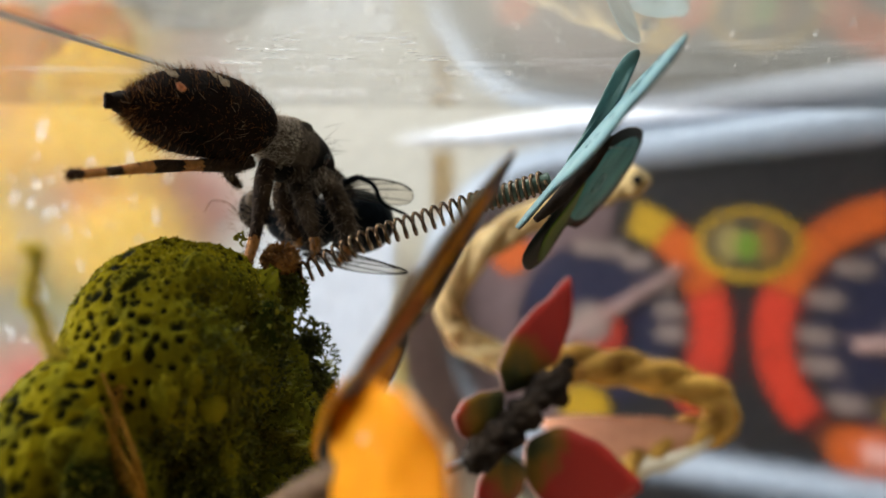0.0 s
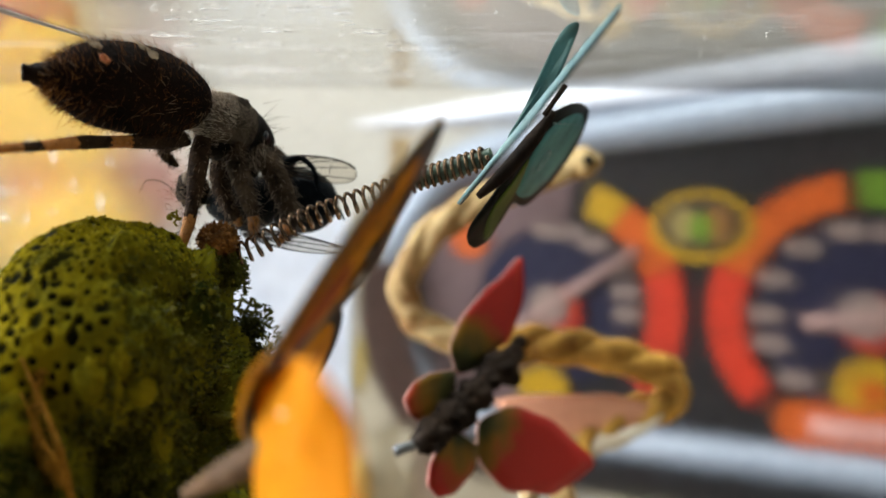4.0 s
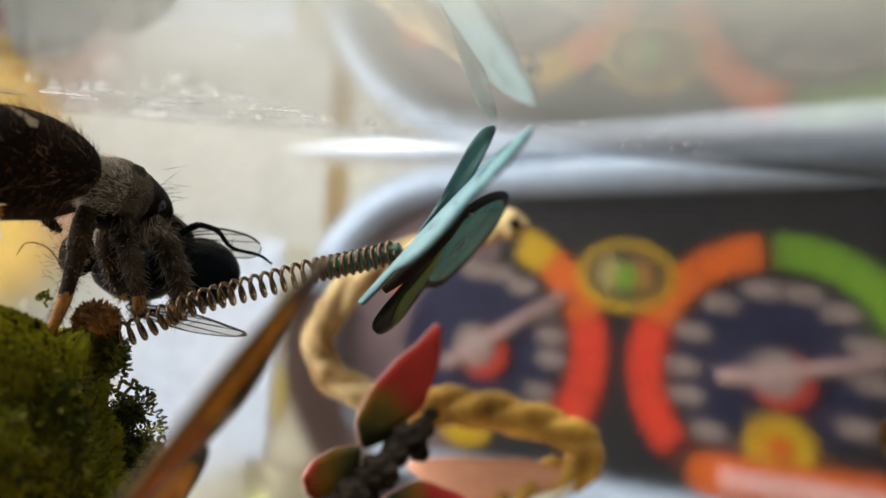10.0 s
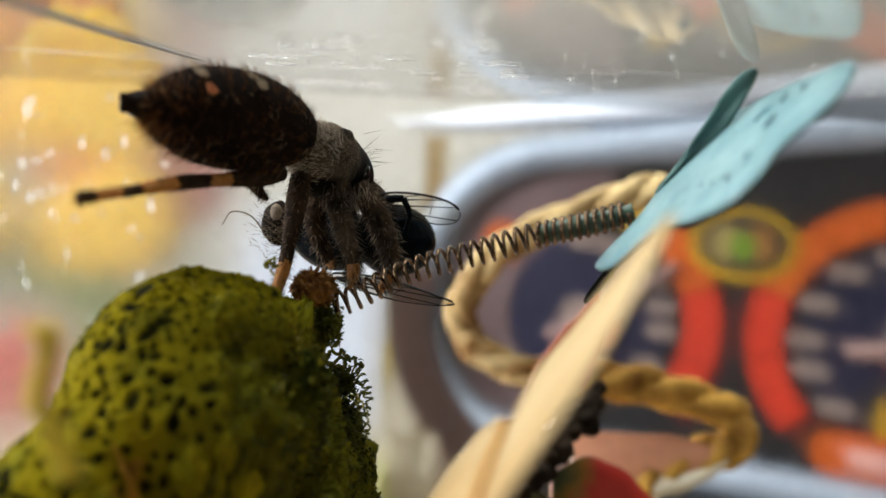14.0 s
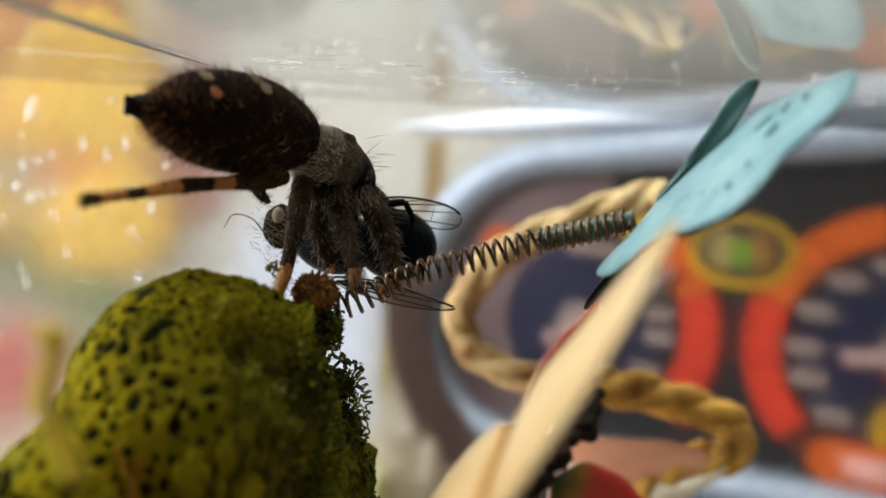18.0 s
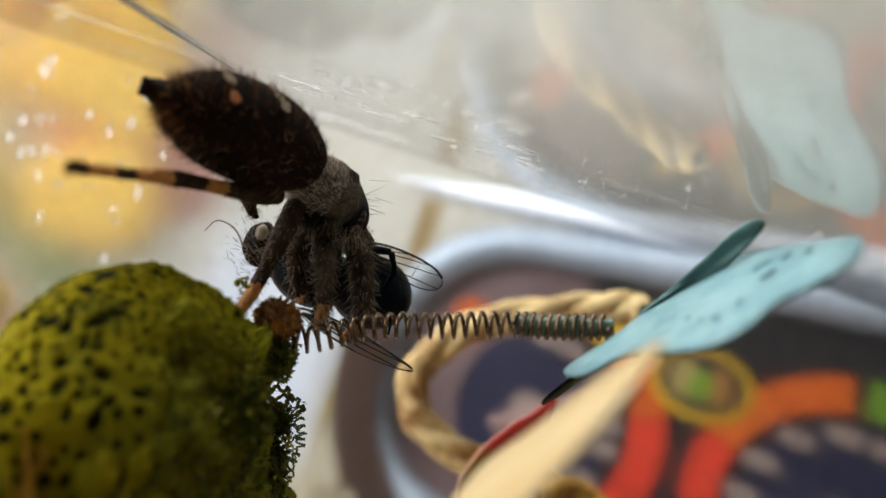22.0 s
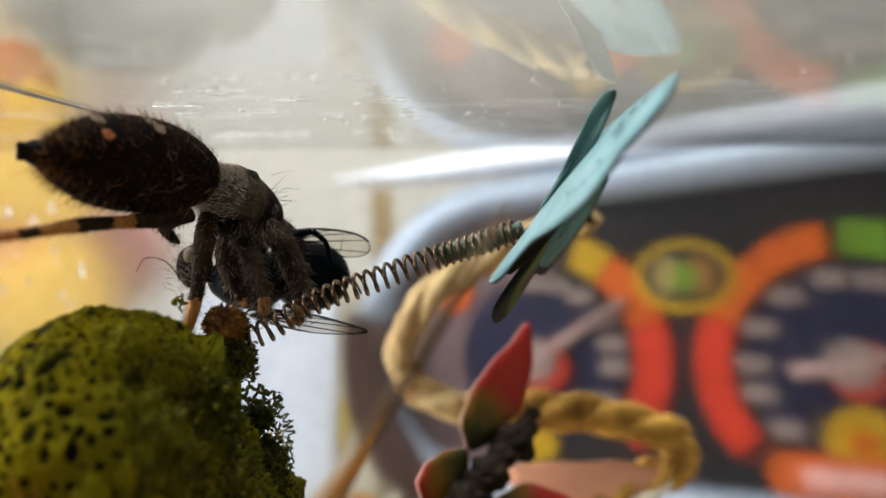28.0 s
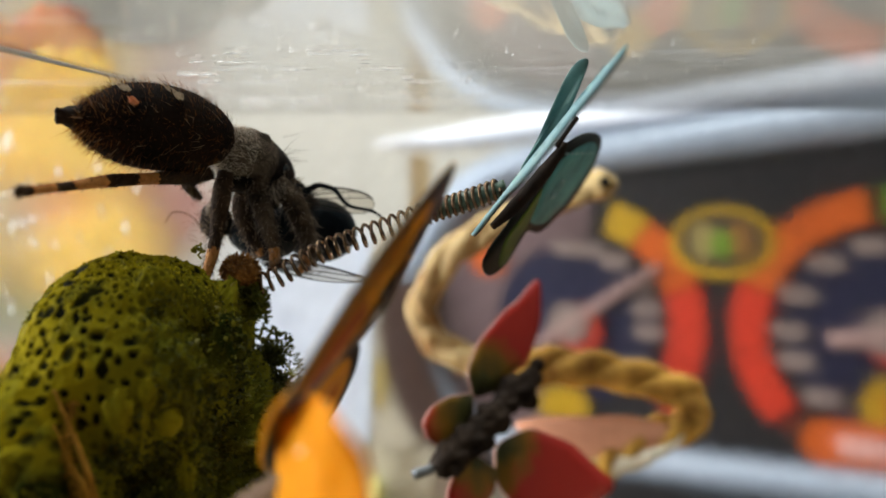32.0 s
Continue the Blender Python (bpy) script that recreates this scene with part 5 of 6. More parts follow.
def blue_butterfly():
    t = thing("blue_butterfly", (-1.207, 6.000, -0.290), "blue card butterfly on a copper wire spring stuck in the moss", "butterfly", "card butterflies")
    line = ((-1.280, 6.000, -0.251), (-1.085, 6.000, -0.183), (-0.689, 5.950, 0.036), (-0.203, 5.850, 0.202), (0.245, 5.750, 0.358))
    bm = bmesh.new()
    add_tube(bm, coil_points(line, 20, 0.090), 0.0155, 6)
    spring = part("spring", bm, COPPER, t, "thin copper wire spring")
    bm = bmesh.new()
    add_tube(bm, coil_points(((0.245, 5.750, 0.358), (0.541, 5.670, 0.440), (0.841, 5.580, 0.538)), 11, 0.084), 0.017, 6)
    part("spring_end", bm, COPPER, t)
    part("glue_core", tube(((0.259, 5.750, 0.362), (0.541, 5.670, 0.440), (0.871, 5.570, 0.546)), [0.070, 0.078, 0.066], 12, 40, wobble=0.12), VERDIGRIS, t, "green painted core")
    near = smooth_outline(((1.411, 4.082, 1.262), (1.436, 4.379, 1.270), (1.458, 4.766, 1.267), (1.438, 5.300, 1.201), (1.304, 5.554, 1.014), (1.171, 5.601, 0.845), (0.993, 5.459, 0.634), (0.830, 5.404, 0.436), (0.691, 5.453, 0.259), (0.601, 5.352, 0.154), (0.618, 5.015, 0.201), (0.766, 4.855, 0.399), (0.793, 4.359, 0.470), (0.837, 4.057, 0.549), (0.937, 3.965, 0.680), (1.070, 4.022, 0.842), (1.177, 3.900, 0.984), (1.280, 3.887, 1.114)), 54)
    near = [p + V(0.035 * (4.75 - p.y) / 0.85, 0, 0) for p in near]
    bm = bmesh.new()
    add_sheet(bm, near, 0, 0.022)
    wing = part("near_wing", bm, BLUEPALE, t, "pale blue outer face")
    n = facing(near, (1.3, -0.5, 0.0))
    bm = bmesh.new()
    inset(bm, shrunk(near, near[27], 0.985), n, 0.02)
    part("border_print", bm, BLUEEDGE, wing)
    mid = sum(near, Vector()) / len(near)
    bm = bmesh.new()
    inset(bm, shrunk(near[2:22] + near[34:52], mid, 0.55), n, 0.026)
    part("teal_print", bm, BLUEDARK, wing)
    rows = (((1.362, 4.542, 1.165), 0.030), ((1.317, 4.698, 1.096), 0.04), ((1.255, 4.876, 1.006), 0.022), ((1.240, 4.442, 1.021), 0.035), ((1.072, 4.324, 0.821), 0.02), ((0.976, 4.327, 0.701), 0.022), ((0.979, 4.660, 0.679), 0.018), ((0.982, 4.877, 0.666), 0.018), ((1.371, 4.362, 1.190), 0.025), ((0.972, 4.490, 0.683), 0.012))
    for p, r in rows:
        part("slate_print", ball(V(p) - n * 0.012, (r * 1.5, r * 0.7, 0.004), n.to_track_quat("Z", "Y").to_matrix().to_4x4() @ Matrix.Rotation(r * 40, 4, "Z"), 10, 6, 0.6), BLUEINK, wing)
    return t, near


def blue_rest(t, near):
    n = ((near[0] - near[20]).cross(near[40] - near[20])).normalized()
    far = smooth_outline(((2.126, 7.525, 1.104), (2.019, 7.060, 1.198), (1.716, 6.432, 1.112), (1.429, 6.028, 0.935), (1.275, 5.924, 0.781), (1.098, 5.980, 0.516), (0.943, 6.073, 0.260), (0.777, 6.068, 0.038), (0.729, 6.230, -0.109), (0.831, 6.702, -0.213), (1.024, 7.004, -0.110), (1.165, 6.887, 0.140), (1.246, 6.932, 0.226), (1.474, 7.526, 0.228), (1.818, 7.887, 0.504), (2.072, 7.881, 0.848)), 48)
    bm = bmesh.new()
    add_sheet(bm, far, 0, 0.022, 0, 0)
    wing = part("far_wing", bm, [BLUEEDGE], t, "dark-edged blue and green print")
    fn = ((far[0] - far[16]).cross(far[30] - far[16])).normalized()
    side = 1 if fn.dot(V(0, 0, 0) - far[16]) > 0 else -1
    fore = smooth_outline(((2.057, 7.415, 1.066), (1.933, 6.983, 1.122), (1.696, 6.552, 1.024), (1.435, 6.225, 0.842), (1.288, 6.304, 0.604), (1.223, 6.680, 0.325), (1.468, 7.328, 0.321), (1.768, 7.637, 0.565), (1.982, 7.637, 0.852)), 36)
    hind = smooth_outline(((1.277, 6.281, 0.601), (1.118, 6.291, 0.382), (0.934, 6.289, 0.136), (0.914, 6.717, -0.109), (1.004, 6.894, -0.080), (1.122, 6.717, 0.169), (1.212, 6.654, 0.323)), 28)
    for name, o, m, k in (("fore_print", fore, BLUETEAL, 1), ("hind_print", hind, BLUEGREEN, 2)):
        bm = bmesh.new()
        add_sheet(bm, shrunk(o, sum(o, Vector()) / len(o), 1.0), 0, 0.008)
        bm.transform(Matrix.Translation(fn * side * 0.014 * (1 + 0.15 * k)))
        part(name, bm, m, wing)
    c = V((1.498, 6.774, 0.644)) + fn * side * 0.026
    a, b = side_axes(fn)
    bm = bmesh.new()
    add_tube(bm, [c + (a * math.cos(0.35 * k) + b * math.sin(0.35 * k)) * 0.10 for k in range(19)], 0.018, 6, caps=False)
    part("ring_print", bm, BLUEPALE, wing, "pale ring mark")
    bm = bmesh.new()
    for k in range(7):
        add_ball(bm, V((1.967, 7.206, 1.053)).lerp(V((1.488, 6.224, 0.913)), k / 6) + fn * side * 0.024, (0.022, 0.022, 0.012), u=8, v=5)
    part("dot_print", bm, BLUEPALE, wing)
    leaf = smooth_outline(((1.434, 5.050, 1.428), (1.356, 5.050, 1.424), (1.277, 5.100, 1.326), (1.185, 5.200, 1.120), (1.090, 5.380, 0.880), (0.980, 5.480, 0.680), (1.070, 5.480, 0.720), (1.215, 5.330, 0.900), (1.310, 5.200, 1.080), (1.378, 5.100, 1.250)), 40)
    bm = bmesh.new()
    add_sheet(bm, leaf, 0, 0.03, 0, 0)
    part("fore_tip", bm, BLUEFLAP, t, "narrow grey-teal wing flap")
    part("body", tube(((0.773, 5.720, 0.229), (0.972, 5.780, 0.405), (1.235, 5.840, 0.698), (1.425, 5.880, 0.943)), [0.03, 0.06, 0.065, 0.03], 10), BUGBODY, t)
    part("antenna", tube(((1.334, 5.800, 0.907), (1.420, 5.830, 1.025), (1.520, 5.860, 1.160)), [0.026, 0.022, 0.026], 8), BUGBODY, t)


blue, near_outline = blue_butterfly()
blue_rest(blue, near_outline)


# ---- orange butterfly nearest the eye ----
def orange_butterfly():
    t = thing("orange_butterfly", on_sand(-0.62, 4.4), "orange card butterfly with black-edged wings on a stick", "butterfly", "card butterflies")
    seen = (1.3, -0.5, 0.0)
    fore = smooth_outline(((0.364, 3.373, 0.474), (0.297, 3.198, 0.412), (0.227, 3.097, 0.328), (0.050, 2.910, 0.095), (-0.091, 2.844, -0.112), (-0.221, 2.822, -0.312), (-0.368, 2.841, -0.550), (-0.418, 3.144, -0.704), (-0.271, 3.486, -0.557), (-0.150, 3.763, -0.436), (-0.012, 4.000, -0.277), (0.122, 3.817, -0.020), (0.301, 3.619, 0.313)), 52)
    n = facing(fore, seen)
    bm = bmesh.new()
    add_sheet(bm, fore, 0, 0.009)
    wing = part("fore_wing", bm, [ORANGE, STRAW], t, "straw-coloured outside of the fore wing")
    for f in wing.data.polygons:
        f.material_index = 1 if f.normal.dot(TURN.to_3x3() @ n) < 0.5 else 0
    bm = bmesh.new()
    inset(bm, shrunk(fore, sum(fore, Vector()) / len(fore), 0.985), n, 0.0065)
    part("border_print", bm, BROWNIN, wing)
    patch = smooth_outline(((0.243, 3.362, 0.286), (0.192, 3.218, 0.242), (0.066, 3.078, 0.077), (-0.108, 3.006, -0.180), (-0.231, 2.950, -0.360), (-0.367, 2.985, -0.584), (-0.276, 3.295, -0.518), (-0.135, 3.586, -0.368), (-0.010, 3.562, -0.164), (0.126, 3.548, 0.054)), 36)
    bm = bmesh.new()
    inset(bm, patch, n, 0.0085)
    part("orange_print", bm, ORANGEIN, wing)
    patch = smooth_outline(((-0.068, 3.166, -0.157), (-0.171, 3.039, -0.288), (-0.308, 3.013, -0.497), (-0.330, 3.175, -0.572), (-0.210, 3.330, -0.422), (-0.114, 3.364, -0.278)), 24)
    bm = bmesh.new()
    inset(bm, patch, n, 0.0105)
    part("pink_print", bm, PINKIN, wing)
    for p, r, m in (((-0.003, 3.557, -0.152), 0.045, WHITEIN), ((-0.074, 3.715, -0.303), 0.05, WHITEIN), ((0.113, 3.702, -0.005), 0.05, ORANGE), ((0.044, 3.304, -0.014), 0.03, BLACKIN), ((-0.030, 3.243, -0.115), 0.03, BLACKIN), ((-0.176, 3.475, -0.405), 0.035, BLACKIN)):
        bm = ball(V(p) + n * 0.010, (r, r, 0.003), n.to_track_quat("Z", "Y").to_matrix().to_4x4(), 12, 6, 0.4)
        part("spot_print", bm, m, wing)
    for p, q in (((0.201, 3.433, 0.202), (-0.085, 3.441, -0.252)), ((0.101, 3.635, -0.007), (-0.155, 3.328, -0.335)), ((0.027, 3.681, -0.135), (-0.224, 3.368, -0.454)), ((0.133, 3.193, 0.154), (-0.179, 3.119, -0.320)), ((-0.055, 3.132, -0.128), (-0.322, 3.044, -0.527))):
        bm = bmesh.new()
        add_tube(bm, [p_ + n * 0.009 for p_ in spline((p, V(p).lerp(V(q), 0.5) + V(0.02, 0, 0.02), q), 8)], [0.014, 0.006], 6)
        part("vein_print", bm, BLACKIN, wing)
    hind = smooth_outline(((-0.163, 3.756, -0.455), (-0.198, 4.177, -0.616), (-0.291, 4.449, -0.830), (-0.419, 4.563, -1.061), (-0.594, 4.406, -1.299), (-0.629, 3.855, -1.216), (-0.554, 3.216, -0.938), (-0.407, 2.850, -0.613), (-0.284, 3.314, -0.535)), 40)
    bm = bmesh.new()
    add_sheet(bm, [p - n * 0.02 for p in hind], 0, 0.025, fill=8)
    wing = part("hind_wing", bm, [ORANGE, GREYEDGE, STRAW], t, "orange hind wing with a grey border")
    for k, f in enumerate(wing.data.polygons):
        side = f.normal.dot(TURN.to_3x3() @ n)
        f.material_index = 2 if side < -0.5 else 1 if k % (8 * 40) < 40 and side > 0.5 else 0
    mid = sum(hind, Vector()) / len(hind)
    bm = bmesh.new()
    inset(bm, shrunk(hind, mid, 0.97), n, -0.003)
    part("border_print", bm, BLACKIN, wing)
    bm = bmesh.new()
    inset(bm, shrunk(hind, mid + (V((-0.418, 3.144, -0.704)) - mid) * 0.5, 0.78), n, 0.003)
    part("orange_print", bm, ORANGEIN, wing)
    rng = random.Random(12)
    for k in range(22):
        a, d = rng.uniform(0, 6.28), math.sqrt(rng.random())
        c = mid + ((V((-0.293, 4.041, -0.731)) - mid) * 0.62 * math.cos(a) + (V((-0.494, 3.682, -0.959)) - mid) * 0.62 * math.sin(a)) * d
        r = rng.uniform(0.014, 0.034)
        part("spot_print", ball(c + n * 0.008, (r, r * rng.uniform(1.2, 2.6), 0.008), n.to_track_quat("Z", "Y").to_matrix().to_4x4() @ Matrix.Rotation(rng.uniform(-0.5, 0.5), 4, "Z"), 10, 6, 0.5), (BLACKIN, PINKIN, BLACKIN, STRAW)[k % 4], wing)
    second = smooth_outline(((-0.477, 3.200, -0.806), (-0.400, 3.050, -0.680), (-0.275, 2.880, -0.550), (-0.200, 2.600, -0.520), (-0.128, 2.300, -0.462), (-0.085, 2.080, -0.445), (-0.033, 2.000, -0.485), (0.021, 1.980, -0.560), (0.048, 1.950, -0.700), (0.050, 1.920, -0.860), (0.000, 1.950, -1.000), (-0.080, 2.050, -1.150), (-0.180, 2.250, -1.350), (-0.270, 2.450, -1.500), (-0.385, 2.700, -1.370), (-0.430, 2.900, -1.170), (-0.465, 3.050, -0.980)), 64)
    bm = bmesh.new()
    add_sheet(bm, second, 0, 0.02, bulge=0.02, fill=5)
    w2 = part("second_wing", bm, ORANGE, t, "plain orange underside of the other wing")
    m2 = facing(second, (0, 0, 0))
    for p, r in (((-0.262, 2.660, -0.730), 0.015),):
        part("spot_print", ball(V(p) + m2 * 0.022, (r, r, r * 0.5), m2.to_track_quat("Z", "Y").to_matrix().to_4x4(), 10, 6, 0.4), WHITEIN, w2)
    part("body", tube(((-0.360, 3.000, -0.940), (-0.452, 3.060, -1.010), (-0.640, 3.200, -1.140), (-0.848, 3.350, -1.274)), [0.045, 0.075, 0.065, 0.03], 10, 30, wobble=0.15), BUTTERBODY, t, "grey-brown body")
    part("stick", tube(((-0.353, 3.050, -1.002), (-0.60, 4.0, -2.6), on_sand(-0.62, 4.4)), 0.06, 8), STRAW, t)


orange_butterfly()


# ---- red butterfly ----
def red_butterfly():
    base, heart = PLAN @ V(on_sand(1.9, 10.4)), PLAN @ V((1.114, 9.100, -2.203))
    REDWING = banded("red_olive_print", heart - base, ((0.05, (0.012, 0.014, 0.008)), (0.16, (0.055, 0.055, 0.014)), (0.24, (0.20, 0.10, 0.010)), (0.34, (0.36, 0.022, 0.014)), (0.75, (0.42, 0.024, 0.018))))
    t = thing("red_butterfly", on_sand(1.9, 10.4), "red and olive card butterfly with a dark body on a stick", "butterfly", "card butterflies")
    wings = {
        "upper_wing": ((1.955, 10.633, -0.479), (1.550, 10.152, -0.739), (1.215, 9.751, -0.961), (0.908, 9.359, -1.266), (0.766, 9.142, -1.548), (0.808, 9.106, -1.851), (1.031, 9.313, -1.932), (1.384, 9.718, -1.767), (1.683, 10.073, -1.573), (1.913, 10.432, -1.093)),
        "left_wing": ((0.810, 9.089, -1.924), (0.530, 8.824, -1.846), (0.273, 8.542, -1.917), (0.168, 8.389, -2.095), (0.267, 8.435, -2.307), (0.460, 8.602, -2.427), (0.712, 8.884, -2.334)),
        "right_wing": ((1.554, 9.696, -2.527), (2.088, 10.186, -2.746), (2.628, 10.629, -3.172), (3.171, 11.022, -3.804), (2.768, 10.586, -3.899), (2.360, 10.158, -3.940), (1.897, 9.735, -3.743), (1.434, 9.324, -3.498), (1.120, 9.133, -2.989), (1.154, 9.259, -2.634)),
        "lower_wing": ((1.081, 9.124, -2.868), (1.047, 9.019, -3.145), (0.767, 8.686, -3.323), (0.534, 8.461, -3.269), (0.439, 8.415, -3.070), (0.522, 8.570, -2.798), (0.718, 8.817, -2.618)),
    }
    for name, o in wings.items():
        bm = bmesh.new()
        o = smooth_outline(o, 72)
        c = sum(o, Vector()) / len(o)
        o = [c + (p - c) * (1 + 0.022 * math.sin(k * 6.28319 / 9)) for k, p in enumerate(o)]
        add_sheet(bm, o, 0, 0.05, bulge=0.0)
        wing = part(name, bm, REDWING, t)
        bm = bmesh.new()
        add_tube(bm, o + o[:1], 0.012, 5, caps=False)
        part("pale_edge", bm, PINKISH, wing)
    part("body", tube(((0.388, 8.350, -2.642), (0.659, 8.600, -2.410), (1.004, 8.950, -2.167), (1.422, 9.400, -1.915), (1.817, 9.850, -1.626)), [0.08, 0.16, 0.13, 0.17, 0.07], 12, 40, wobble=0.2), BUGBODY, t)
    for p, r in (((0.479, 8.400, -2.517), 0.22), ((0.606, 8.550, -2.417), 0.17), ((0.730, 8.600, -2.361), 0.23), ((0.905, 8.850, -2.248), 0.19), ((1.063, 9.000, -2.179), 0.25), ((0.937, 8.800, -2.417), 0.14), ((1.258, 9.200, -2.024), 0.18), ((1.446, 9.400, -1.875), 0.24), ((1.659, 9.600, -1.767), 0.15), ((1.610, 9.500, -2.075), 0.13), ((1.318, 9.300, -1.855), 0.12), ((1.779, 9.750, -1.611), 0.10)):
        part("segment", ball(p, (r, r, r * 0.9), wobble=0.5), BUGBODY, t)
    part("wire", tube(((0.047, 8.200, -2.636), (0.236, 8.300, -2.602), (0.526, 8.500, -2.561)), 0.07, 8), WIRE, t)
    part("stick", tube(((1.907, 9.900, -3.803), (2.005, 10.000, -4.491), on_sand(1.9, 10.4)), 0.12, 8), STRAW, t)


red_butterfly()


# ---- twisted vine ----
def vine():
    t = thing("vine_wreath", on_sand(3.2, 13.3), "dry twisted vine bent into a loop", "vine")
    upper = spline(((3.641, 13.200, 1.272), (3.190, 13.200, 1.165), (2.458, 13.300, 0.871), (1.496, 13.400, 0.442), (0.739, 13.500, -0.049), (0.225, 13.600, -0.767), (0.159, 13.600, -1.375), (0.520, 13.500, -1.881), (1.288, 13.500, -2.188), (2.237, 13.600, -2.315)), 110)
    lower = spline(((1.874, 13.000, -2.234), (2.762, 13.200, -2.225), (3.703, 13.500, -2.386), (4.683, 13.800, -2.663), (5.525, 14.000, -3.009), (5.605, 14.000, -3.499), (4.851, 13.800, -3.752), (4.062, 13.600, -3.918), (3.512, 13.400, -4.296), (3.300, 13.300, -4.600)), 110)
    root = spline(((3.45, 13.40, -4.10), (3.15, 13.20, -4.75), (3.25, 13.00, -5.50), (3.85, 12.95, -6.10), (4.05, 13.10, -6.80), on_sand(3.6, 13.3)), 110)
    for name, path, m, r in (("upper_strand", upper, VINE, 0.26), ("lower_strand", lower, VINEDARK, 0.31), ("root_strand", root, VINE, 0.22)):
        for k in range(3):
            pts = []
            for i, p in enumerate(path):
                d = path[min(i + 1, len(path) - 1)] - path[max(i - 1, 0)]
                a, b = side_axes(d)
                u = i * 0.16 + 2.0944 * k
                pts.append(p + (a * math.cos(u) + b * math.sin(u)) * r * 0.55)
            bm = bmesh.new()
            add_tube(bm, pts, r * 0.72, 8, wobble=0.08)
            part(name, bm, m, t)
    strip = smooth_outline(((1.906, 13.30, -3.344), (2.586, 13.35, -3.224), (3.579, 13.45, -3.263), (4.357, 13.55, -3.309), (5.250, 13.60, -3.640), (4.583, 13.45, -3.977), (3.914, 13.35, -4.130), (3.082, 13.25, -4.278), (2.366, 13.25, -3.769)), 45)
    bm = bmesh.new()
    add_sheet(bm, strip, 0, 0.05, bulge=-0.15, fill=5)
    flap = part("bark_strip", bm, BARKPINK, t, "salmon-pink curled inside of the bark")
    bm = bmesh.new()
    add_tube(bm, [p + V(0, -0.05, -0.05) for p in strip[20:42]], [0.03, 0.14, 0.20, 0.16, 0.05], 8, wobble=0.15)
    part("bark_edge", bm, CREAM, flap, "cream torn edge")
    part("knob", ball((3.571, 13.100, 1.231), (0.30, 0.30, 0.26), u=24, v=16, wobble=0.3), VINE, t)
    # A black ball stands in for the shade inside the hollow end.
    part("cut_end", ball((3.568, 12.860, 1.240), (0.12, 0.10, 0.12), wobble=0.2), BLACKIN, t, "black ball in place of the cut end's dark hollow")
    u = thing("vine_stub", (14.198, 13.900, -4.469), "hollow brown cut end of a vine", "vine")
    a, d = V((11.994, 13.000, -2.691)), (V((14.630, 13.800, -2.221)) - V((11.994, 13.000, -2.691)))
    bm = bmesh.new()
    add_tube(bm, [a + d * k / 12 for k in range(13)], [0.5, 0.55, 0.6], 18, caps=False, wobble=0.08)
    add_tube(bm, [a + d * k / 12 for k in range(13)][::-1], [0.42, 0.34, 0.34], 18, caps=False, wobble=0.08)
    part("bark", bm, VINEDARK, u)
    part("foot", tube((a + d * 0.6, a + d * 0.7 - V(0, 0, 2), V(on_sand(a.x + 0.9, 13.6))), 0.42, 10, wobble=0.1), VINEDARK, u)


vine()


# ---- spider ----
def skin_roots(path, radii, count, lo=1, hi=None, keep=None):
    """Random points on a tube's skin with their normals."""
    roots, hi = [], hi or len(path) - 2
    while len(roots) < count:
        i = random.uniform(lo, hi)
        j = int(i)
        c = path[j].lerp(path[j + 1], i - j)
        r = radii[j] + (radii[j + 1] - radii[j]) * (i - j)
        a, b = side_axes(path[j + 1] - path[j])
        u = random.uniform(0, 6.28319)
        n = a * math.cos(u) + b * math.sin(u)
        if keep is None or keep(i, n):
            roots.append((c + n * r * 0.985, n))
    return roots


def swelling(pairs, steps):
    path = spline([p for p, r in pairs], steps)
    rr = spline([(r, 0, 0) for p, r in pairs], steps)
    return path, [max(v.x, 0.004) for v in rr]


